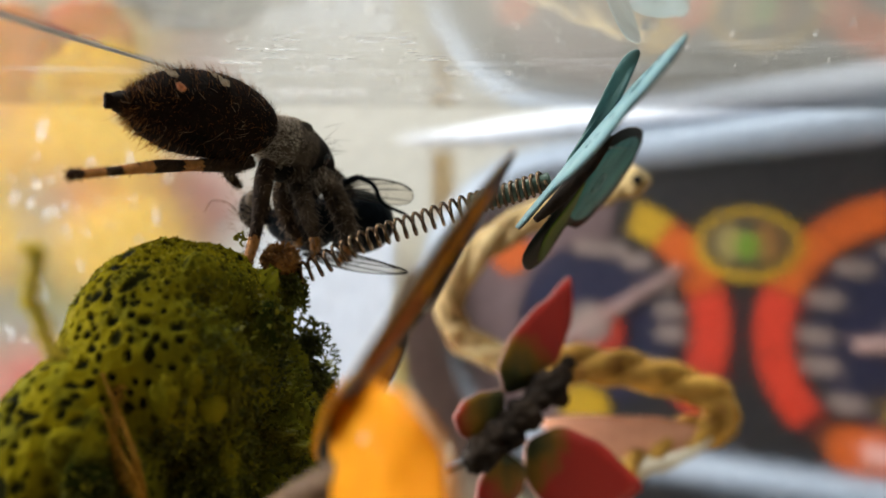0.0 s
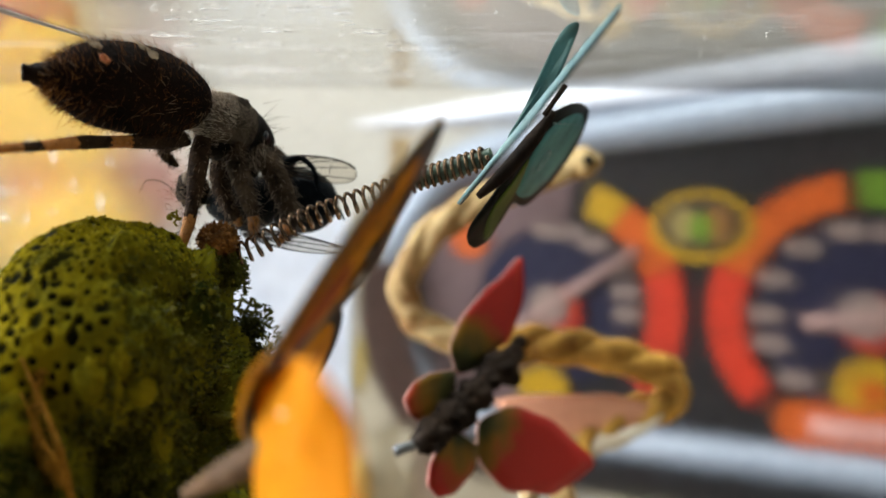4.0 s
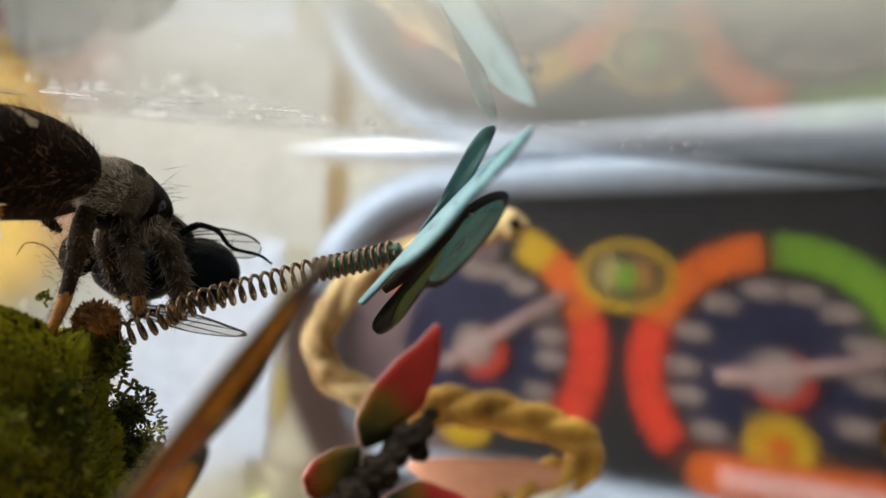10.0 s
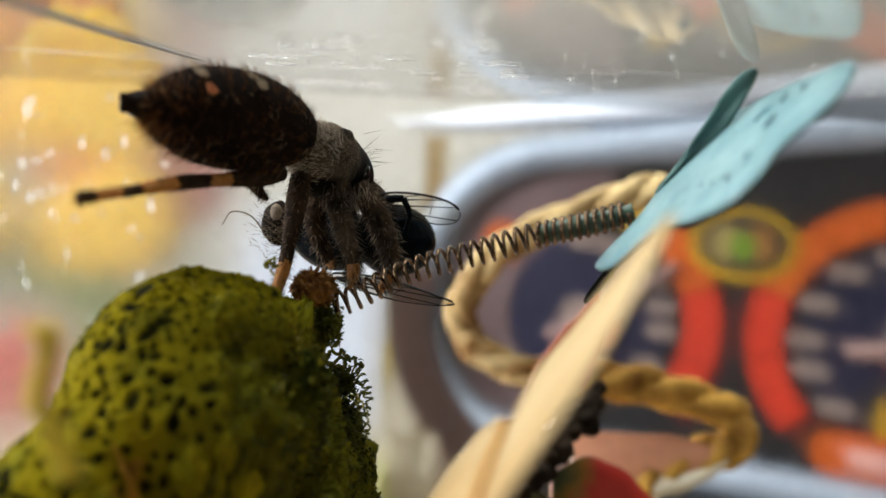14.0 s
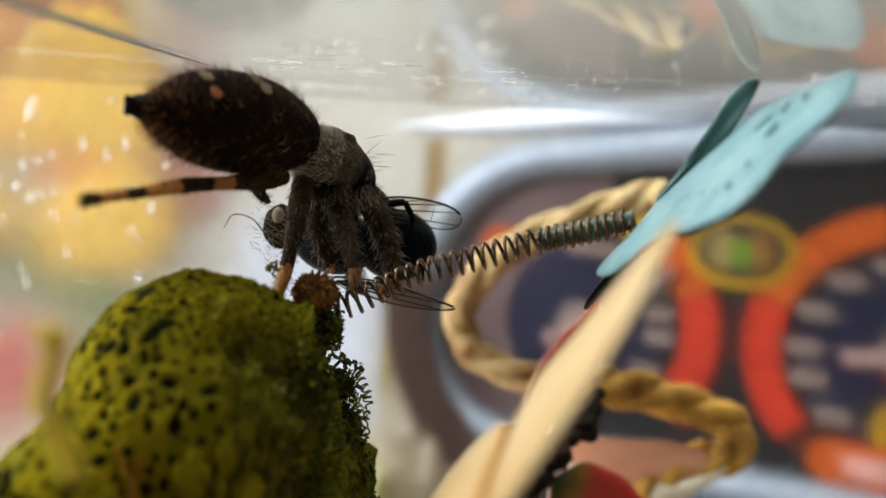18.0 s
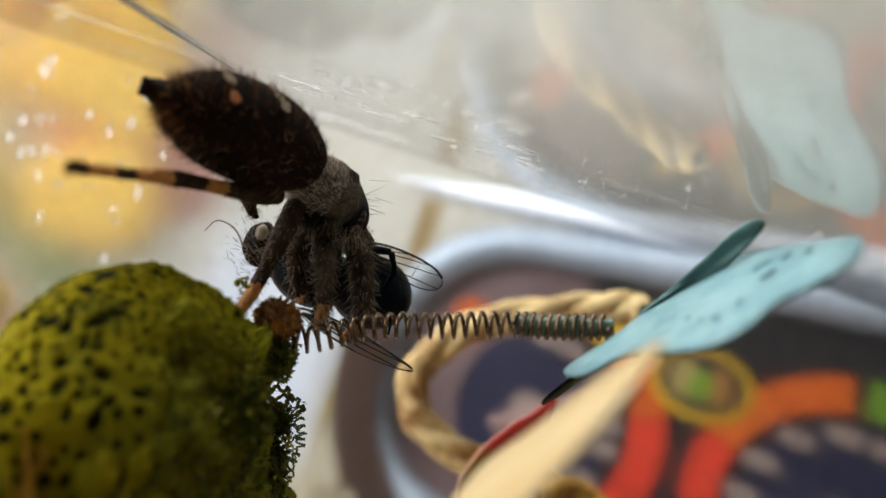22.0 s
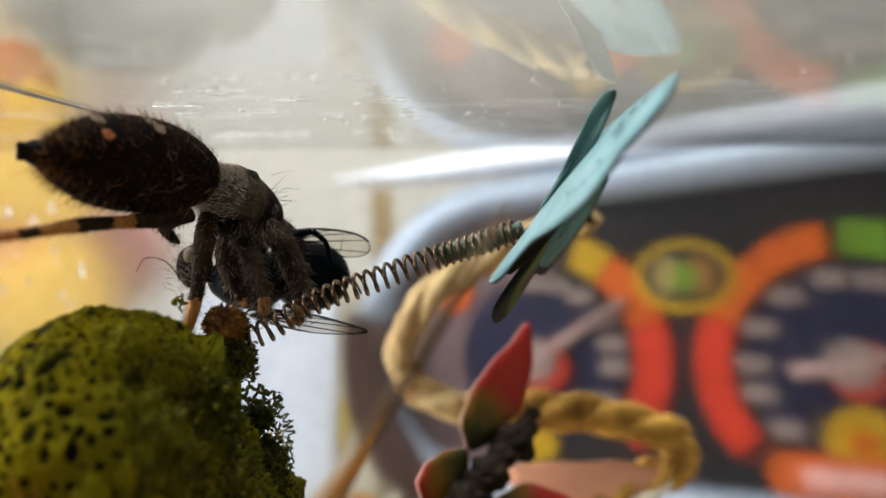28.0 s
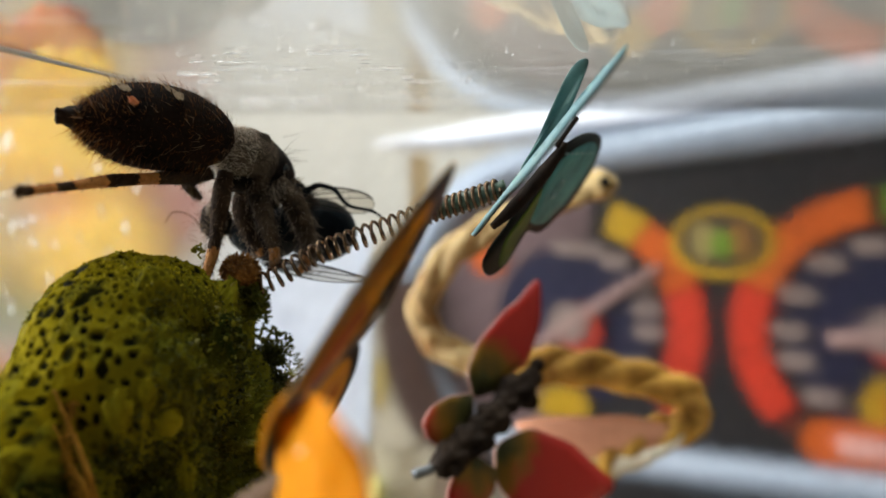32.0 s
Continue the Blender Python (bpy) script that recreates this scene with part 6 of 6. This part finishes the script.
def spider():
    t = thing("jumping_spider", (-1.642, 5.900, -0.237), "dark hairy jumping spider feeding on a fly on the moss", "spider")
    path, radii = swelling((((-2.355, 5.020, 1.038), 0.05), ((-2.304, 5.060, 1.029), 0.135), ((-2.232, 5.140, 1.025), 0.225), ((-2.112, 5.280, 1.031), 0.318), ((-1.944, 5.470, 1.042), 0.357), ((-1.756, 5.650, 1.035), 0.348), ((-1.591, 5.800, 1.011), 0.285), ((-1.465, 5.920, 0.984), 0.185), ((-1.400, 5.970, 0.963), 0.06)), 64)
    heart = V(-1.86, 5.54, 1.025)
    path, radii = [heart + (p - heart) * 0.93 for p in path], [r * 0.945 for r in radii]
    bm = bmesh.new()
    add_tube(bm, path, radii, 56)
    part("abdomen", bm, ABDOMEN, t, "dark brown hairy abdomen")
    back = (path[0] - path[-1]).normalized()
    for name, count, le, w, lean, m in (("short_hair", 5200, 0.040, 0.0013, 1.6, HAIRDARK), ("amber_hair", 1300, 0.085, 0.0013, 0.6, HAIRBROWN), ("fringe_hair", 900, 0.10, 0.0014, 0.5, HAIRFRINGE), ("pale_bristle", 170, 0.16, 0.0019, 0.9, HAIR)):
        bm = bmesh.new()
        add_hairs(bm, skin_roots(path, radii, count, 1, 52 if m is HAIRBROWN else 62), le, w, back * lean, 0.28)
        part(name, bm, m, t, kind="stuff")
    for name, m, spots in (("orange_spot", SPOTORANGE, (((-1.953, 5.120, 1.125), 1.0),)), ("pale_spot", SPOTPALE, (((-1.696, 5.360, 1.208), 1.15), ((-1.966, 5.100, 1.270), 1.0)))):
        for p, f in spots:
            i = min(range(65), key=lambda q: (path[q] - V(p)).length)
            n = (V(p) - path[i]).normalized()
            c = path[i] + n * radii[i]
            bm = bmesh.new()
            q = n.to_track_quat("Z", "Y").to_matrix().to_4x4()
            for k in range(90):
                a, d = random.uniform(0, 6.28319), 0.033 * f * math.sqrt(random.random())
                o = q @ V(d * math.cos(a), d * math.sin(a), 0.028)
                add_hairs(bm, [(c + o, n)], 0.030, 0.0065, back * 1.2, 0.4)
            if name == "pale_spot":
                for k in range(26):
                    s = random.random()
                    add_hairs(bm, [(c + back * (0.03 + 0.10 * s) + V(0, 0, 0.03 + 0.05 * s + random.gauss(0, 0.012 * (1 - s))) + n * 0.01, n)], 0.045, 0.005, back * 1.6, 0.2)
            part(name, bm, m, t, "tuft of bright scales", kind="stuff")
    part("spinneret", tube([heart + (V(p) - heart) * 0.93 for p in ((-2.319, 5.040, 1.034), (-2.354, 5.000, 1.033), (-2.379, 4.960, 1.033), (-2.404, 4.920, 1.029))], [0.095, 0.088, 0.075, 0.055], 18, 12, wobble=0.06), HAIRDARK, t)
    for dx, dz in ((-0.012, 0.018), (0.0, -0.02), (-0.006, 0.0)):
        a = heart + (V((-2.389, 4.930, 1.027)) - heart) * 0.93 + V(0, 0, dz)
        part("spigot", tube((a, a + back * 0.06 + V(0, 0, dz * 1.2)), [0.034, 0.022], 8, 4), HAIRDARK, t)
    hp, hr = swelling((((-1.584, 5.950, 1.014), 0.09), ((-1.494, 6.060, 0.990), 0.19), ((-1.398, 6.220, 0.948), 0.26), ((-1.285, 6.380, 0.921), 0.235), ((-1.187, 6.480, 0.894), 0.175), ((-1.110, 6.560, 0.859), 0.11), ((-1.065, 6.600, 0.822), 0.055), ((-1.052, 6.620, 0.810), 0.02)), 56)
    hp = [p - V(0, 0, 0.055 + 0.02 * k / 56) for k, p in enumerate(hp)]
    bm = bmesh.new()
    add_tube(bm, hp, hr, 48)
    for f in bm.faces:
        c = f.calc_center_median()
        i = min(range(57), key=lambda q: (hp[q] - c).length)
        f.material_index = 1 if i + 3 * noise.noise(c * 9) > 25 else 0
    part("cephalothorax", bm, [GREYFUR, SPIDER], t, "grey-beige haired head with a black face")
    comb = (hp[0] - hp[-1]).normalized()
    for name, count, le, w, m, lo, hi in (("grey_scale_hair", 5200, 0.042, 0.0016, HAIRGREY, 2, 24), ("dark_scale_hair", 1500, 0.026, 0.0014, HAIRDARK, 16, 44)):
        bm = bmesh.new()
        add_hairs(bm, skin_roots(hp, hr, count, lo, hi, (lambda i, n: n.z > random.uniform(-0.5, 0.6)) if m is HAIRGREY else None), le, w, comb * 2.2, 0.22)
        part(name, bm, m, t, kind="stuff")
    bm = bmesh.new()
    add_hairs(bm, skin_roots(path, radii, 260, 57, 62, lambda i, n: n.z > -0.3) + skin_roots(hp, hr, 1100, 1, 14), 0.08, 0.0018, comb * 1.8, 0.22)
    part("collar_hair", bm, HAIRPALE, t, "pale hair round the waist", kind="stuff")
    for p, r in (((-1.196, 6.270, 0.840), 0.070), ((-1.114, 6.400, 0.812), 0.075), ((-1.305, 6.220, 0.982), 0.030), ((-1.082, 6.620, 0.778), 0.060)):
        part("eye", ball(p, (r, r, r)), EYEBLACK, t, "glossy black eye")
    bm = bmesh.new()
    for k in range(16):
        a = V((-1.097, 6.500, 0.895)) + Vector((random.gauss(0, 0.05), random.gauss(0, 0.05), random.gauss(0, 0.07)))
        add_hairs(bm, [(a, V(0.8, 0, random.uniform(-0.3, 0.7)).normalized())], 0.17, 0.0022, V(0.4, 0, 0.1), 0.3)
    part("face_bristle", bm, HAIRDARK, t, kind="stuff")

    def leg(name, pairs, bands=None, hairs=300, fur=0.05, fur_mat=None, steps=48, slim=0.82):
        path, rs = swelling(pairs, steps)
        rs = [r * slim for r in rs]
        bm = bmesh.new()
        add_tube(bm, path, rs, 16)
        if bands:
            for f in bm.faces:
                c = f.calc_center_median()
                i = min(range(steps + 1), key=lambda q: (path[q] - c).length) / steps
                f.material_index = next((m for lim, m in bands if i <= lim + random.uniform(-0.004, 0.004)), bands[-1][1])
        ob = part(name, bm, [LEGDARK, LEGORANGE, LEGFUR], t)
        lean = (path[-1] - path[0]).normalized()
        bm = bmesh.new()
        add_hairs(bm, skin_roots(path, rs, hairs, 1, steps - 2), fur, 0.0018, lean * 0.9, 0.3)
        part("leg_hair", bm, HAIRDARK, ob, kind="stuff")
        bm = bmesh.new()
        add_hairs(bm, skin_roots(path, rs, hairs // 2, 1, steps - 2), fur * 1.3, 0.0014, lean * 0.9, 0.35)
        part("bristle", bm, fur_mat or HAIR, ob, kind="stuff")
        return ob

    leg("hind_leg", (((-1.656, 5.950, 0.728), 0.07), ((-1.749, 5.780, 0.688), 0.085), ((-1.840, 5.600, 0.653), 0.066), ((-1.941, 5.400, 0.621), 0.050), ((-2.060, 5.150, 0.588), 0.054), ((-2.134, 4.980, 0.556), 0.047), ((-2.214, 4.720, 0.504), 0.036), ((-2.285, 4.520, 0.468), 0.033), ((-2.323, 4.370, 0.442), 0.036), ((-2.332, 4.340, 0.435), 0.018)), ((0.29, 0), (0.378, 1), (0.508, 0), (0.649, 1), (0.711, 0), (0.83, 1), (1, 0)), 420, 0.03, steps=120, slim=0.90)
    leg("leg", (((-1.504, 6.000, 0.734), 0.08), ((-1.528, 5.980, 0.586), 0.10), ((-1.550, 5.950, 0.389), 0.090), ((-1.571, 5.920, 0.195), 0.066), ((-1.593, 5.880, 0.026), 0.062), ((-1.625, 5.840, -0.116), 0.052), ((-1.667, 5.820, -0.258), 0.046), ((-1.704, 5.800, -0.337), 0.02)), ((0.54, 0), (0.87, 1), (1, 0)), 420, 0.045)
    leg("palp", (((-1.239, 6.160, 0.703), 0.08), ((-1.256, 6.120, 0.550), 0.115), ((-1.194, 6.060, 0.372), 0.105), ((-1.138, 6.020, 0.198), 0.090), ((-1.103, 6.020, 0.076), 0.062), ((-1.098, 6.020, -0.022), 0.058), ((-1.108, 6.020, -0.105), 0.025)), ((0.68, 2), (1, 1)), 700, 0.065, HAIRGREY, slim=0.82)
    leg("fore_leg", (((-1.114, 6.300, 0.668), 0.10), ((-1.005, 6.260, 0.537), 0.125), ((-0.916, 6.240, 0.358), 0.125), ((-0.852, 6.220, 0.180), 0.11), ((-0.819, 6.200, 0.043), 0.085), ((-0.854, 6.160, -0.057), 0.060), ((-0.908, 6.120, -0.146), 0.03)), ((0.78, 2), (1, 1)), 800, 0.070, HAIRGREY, slim=0.82)
    leg("leg", (((-1.395, 6.300, 0.668), 0.09), ((-1.456, 6.340, 0.492), 0.11), ((-1.443, 6.400, 0.289), 0.10), ((-1.366, 6.450, 0.108), 0.07), ((-1.319, 6.480, 0.003), 0.03)), ((0.85, 0), (1, 1)), 400, 0.06)
    leg("leg", (((-1.695, 6.200, 0.748), 0.07), ((-1.844, 6.260, 0.725), 0.085), ((-1.950, 6.340, 0.672), 0.066), ((-1.924, 6.460, 0.590), 0.05), ((-1.872, 6.500, 0.541), 0.02)), ((1, 0),), 240)
    leg("leg", (((-1.194, 6.600, 0.754), 0.10), ((-1.001, 6.750, 0.606), 0.11), ((-0.887, 6.800, 0.379), 0.10), ((-0.854, 6.800, 0.158), 0.07), ((-0.892, 6.750, 0.003), 0.03)), ((0.85, 2), (1, 1)), 400, 0.07)
    for dx in (0, 1):
        part("chelicera", ball((-1.175, 6.380, 0.573) if dx else (-1.238, 6.280, 0.584), (0.08, 0.08, 0.14), wobble=0.12), SPIDER, t)
    bm = bmesh.new()
    under = [(V((-1.162, 6.200, 0.597)) + Vector((random.gauss(0, 0.11), random.gauss(0, 0.06), random.gauss(0, 0.05))), V(0.1, -0.6, -0.5)) for k in range(240)]
    add_hairs(bm, under, 0.10, 0.0020, V(0, -0.1, -0.8), 0.35)
    part("eye_mound", ball((-1.240, 6.200, 1.035), (0.085, 0.09, 0.075), wobble=0.1), GREYFUR, t)
    part("beard", bm, HAIRGREY, t, "grey hair under the face", kind="stuff")
    part("sternum", ball((-1.428, 6.240, 0.700), (0.22, 0.20, 0.13), wobble=0.1), SPIDER, t)
    return t


spider()


# ---- fly ----
def fly():
    t = thing("fly", (-1.076, 6.700, -0.140), "blue-black fly held in the spider's jaws", "fly")
    part("abdomen", ball((-0.843, 6.950, 0.249), (0.37, 0.32, 0.32), Matrix.Rotation(radians(8), 4, "Y")), FLY, t, "glossy blue-black abdomen")
    part("thorax", ball((-1.348, 6.850, 0.232), (0.36, 0.30, 0.27), wobble=0.06), FLY, t, "dark bristly thorax")
    head = part("head", ball((-1.826, 6.780, 0.350), (0.15, 0.17, 0.19), wobble=0.15), FLYGREY, t, "dark head with pale hair")
    part("eye", ball((-1.824, 6.620, 0.444), (0.05, 0.05, 0.07)), HAIRGREY, head, "dull pale eye")
    bm = bmesh.new()
    roots = [(V((-1.812, 6.720, 0.312)) + Vector((random.gauss(0, 0.10), random.gauss(0, 0.04) - 0.10, random.gauss(0, 0.12))), V(-0.5, -0.6, 0.2)) for k in range(200)]
    add_hairs(bm, roots, 0.075, 0.0026, V(-0.3, -0.2, 0.2), 0.4)
    part("bristle", bm, HAIRGREY, head, kind="stuff")
    bm = bmesh.new()
    roots = [(V((-1.201, 6.850, 0.237)) + Vector((random.uniform(-0.3, 0.4), -0.2, random.uniform(-0.22, 0.24))), V(0.2, -0.8, 0.3)) for k in range(160)]
    add_hairs(bm, roots, 0.13, 0.003, V(0.3, -0.1, 0), 0.4)
    part("body_bristle", bm, HAIRDARK, t, kind="stuff")
    for o in (((-1.118, 6.650, 0.596), (-0.865, 6.680, 0.655), (-0.602, 6.700, 0.648), (-0.383, 6.720, 0.599), (-0.284, 6.720, 0.517), (-0.319, 6.720, 0.428), (-0.472, 6.720, 0.403), (-0.714, 6.700, 0.441), (-1.001, 6.660, 0.496)), ((-1.316, 6.500, -0.039), (-1.060, 6.480, -0.042), (-0.780, 6.450, -0.085), (-0.501, 6.400, -0.162), (-0.307, 6.380, -0.231), (-0.452, 6.380, -0.254), (-0.773, 6.420, -0.234), (-1.054, 6.460, -0.174), (-1.268, 6.500, -0.107))):
        o = smooth_outline(o, 45)
        bm = bmesh.new()
        add_sheet(bm, o, 0, 0.004)
        w = part("wing", bm, FLYWING, t, "clear veined wing")
        for pts, r in (((*o[:20],), 0.010), ((*o[20:], o[0]), 0.0045)):
            bm = bmesh.new()
            add_tube(bm, list(pts), r, 5, caps=False)
            part("rim_vein", bm, VEIN, w)
        root = o[0].lerp(o[40], 0.5)
        for k, bow in ((10, 0.015), (14, 0.02), (18, 0.0), (24, -0.01), (30, -0.015)):
            bm = bmesh.new()
            add_tube(bm, spline((root, root.lerp(o[k], 0.5) + V(0, 0, bow), o[k]), 10), [0.013, 0.006, 0.0035], 5, caps=False)
            part("vein", bm, VEIN, w)
        bm = bmesh.new()
        add_tube(bm, spline((o[12].lerp(o[32], 0.25), o[12].lerp(o[32], 0.7)), 4), 0.003, 4, caps=False)
        part("vein", bm, VEIN, w)
    for pts in (((-1.259, 6.600, -0.044), (-1.059, 6.500, -0.122), (-0.944, 6.450, -0.013), (-0.822, 6.400, -0.128)), ((-1.461, 6.700, -0.082), (-1.323, 6.600, -0.211), (-1.150, 6.500, -0.172)), ((-1.899, 6.700, 0.213), (-2.048, 6.700, 0.398), (-2.215, 6.700, 0.430), (-2.291, 6.700, 0.317))):
        far = pts[0][2] > -0.1 and pts[0][0] < -1.2
        part("leg", tube(pts, [0.009, 0.007, 0.006, 0.003] if far else [0.022, 0.016, 0.012, 0.006], 6, 16), HAIRGREY if far else FLY, t)
    hip, knee, foot = V((-0.991, 6.60, 0.540)), V((-0.790, 6.60, 0.660)), V((-0.259, 6.70, 0.212))
    upper = part("moving_leg", tube((hip, hip.lerp(knee, 0.5) + V(0, 0, 0.02), knee), [0.038, 0.036, 0.030], 7, 10), FLY, t, "thin black fly leg", pivot=tuple(hip))
    lower = part("shin", tube((knee, knee.lerp(foot, 0.22) + V(0.02, 0, 0.02), knee.lerp(foot, 0.48) + V(-0.03, 0, -0.03), knee.lerp(foot, 0.8) + V(0.01, 0, 0.01), foot), [0.030, 0.024, 0.020, 0.016, 0.010], 6, 20), FLY, upper, pivot=tuple(knee))
    feeler_root = V((-1.062, 6.550, 0.652))
    fe = part("fore_foot", tube((feeler_root, feeler_root + V(0.10, -0.02, 0.02), feeler_root + V(0.17, -0.03, -0.06)), [0.02, 0.014, 0.006], 6, 10), FLY, t, "thin black fly foot", pivot=tuple(feeler_root))
    return upper, lower, fe


fly_leg, fly_shin, fly_foot = fly()


# ---- seam and dust of the lid ----
def lid_details():
    lid = EYE + 0.697 * UNIT

    def on_lid(x, y):
        st, ct = math.sin(radians(TILT)), math.cos(radians(TILT))
        return Vector((x, y, ((lid - 0.00012 - EYE) / UNIT - y * st) / ct))

    box_ = bpy.data.objects["clear_box"]
    seam = [on_lid(x, y) for x, y in ((-2.20, 2.0), (-2.34, 3.0), (-2.43, 3.8), (-2.49, 4.5), (-2.55, 5.4), (-2.60, 6.5), (-2.63, 7.5))]
    bm = bmesh.new()
    add_tube(bm, spline(seam, 80), [0.020, 0.020, 0.020, 0.018, 0.012, 0.004], 8)
    part("lid_seam", bm, SEAM, box_, "moulded seam under the lid")
    rng = random.Random(5)
    bm = bmesh.new()
    for k in range(46):
        y = rng.uniform(3.0, 7.5)
        p = on_lid(rng.uniform(-2.3, -0.4) * y / 6.5, y)
        d = V(0.9 + rng.uniform(-0.2, 0.2), rng.uniform(-0.5, 0.1), 0) * rng.uniform(0.03, 0.16)
        add_tube(bm, [p, p + d], [rng.uniform(0.002, 0.006), 0.001], 4)
    part("lid_scratch", bm, DUST, box_, "pale scratches under the lid", kind="stuff")
    # Pale streaks added in place of the streaky highlights on the lid.
    rng = random.Random(21)
    bm = bmesh.new()
    for k in range(70):
        y = rng.uniform(4.5, 12.5)
        p = on_lid(rng.uniform(-2.2, 0.6) * y / 6.5, y)
        d = V(1.0, rng.uniform(-0.35, 0.15), 0).normalized() * rng.uniform(0.05, 0.38) * y / 7
        rows = [p + d * (q / 6) + V(0, rng.gauss(0, 0.012), 0) for q in range(7)]
        w = rng.uniform(0.004, 0.013)
        add_tube(bm, [on_lid(r.x, r.y) for r in rows], [w * 0.2, w, w * rng.uniform(0.3, 1.2), w * 0.8, w * 0.15], 5)
    part("highlight_streak", bm, LIDSTREAK, box_, "pale streaks in place of highlights under the lid", kind="stuff")
    rng = random.Random(8)
    bm = bmesh.new()
    for k in range(300):
        y = rng.uniform(3.5, 9.0)
        p = on_lid(rng.uniform(-2.2, 4.0) * y / 6.5, y)
        le, a = rng.uniform(0.004, 0.02), rng.uniform(0, 6.28)
        d = V(math.cos(a), math.sin(a), 0.15 * math.sin(a)) * le
        add_tube(bm, [p - d, p + d], rng.uniform(0.0015, 0.0045), 4)
    part("lid_dust", bm, DUST, box_, "pale dust specks under the lid", kind="stuff")


lid_details()


# ---- what moves ----
def motions():
    def swing(ob, rows):
        home = ob.location.copy()
        walk(ob, [(t, Matrix.Translation(home) @ pose(0, 0, 0, rx, ry, rz)) for t, rx, ry, rz in rows])

    bent, straight = (0, 0), (-6, -48)
    plan = ((0.0, bent), (3.0, bent), (4.2, (8, 10)), (6.5, (4, 0)), (9.0, (-6, -12)), (10.1, (-4, -10)), (10.5, straight), (11.1, straight), (11.6, (12, 20)), (14.0, (14, 24)), (20.0, (12, 20)), (25.5, (14, 24)), (27.5, (8, 10)), (28.2, (6, 0)), (28.45, straight), (28.8, straight), (29.2, (10, 15)), (29.6, (8, 5)), (29.85, straight), (30.1, (10, 15)), (30.6, (10, 15)), (31.3, straight), (31.7, straight), (32.0, (-4, -8)))
    swing(fly_leg, [(t, 0, a, 0) for t, (a, b) in plan])
    swing(fly_shin, [(t, 0, b, 0) for t, (a, b) in plan])
    swing(fly_foot, [(0.0, 0, 55, 0), (6.5, 0, 50, 0), (8.6, 0, 40, 0), (9.0, 0, 8, 0), (9.5, 0, -12, 0), (10.1, 0, 0, 0), (10.5, 0, 55, 0), (20.0, 0, 60, 0), (30.9, 0, 55, 0), (31.4, 0, 15, 0), (31.7, 0, 25, 0), (32.0, 0, 5, 0)])


motions()
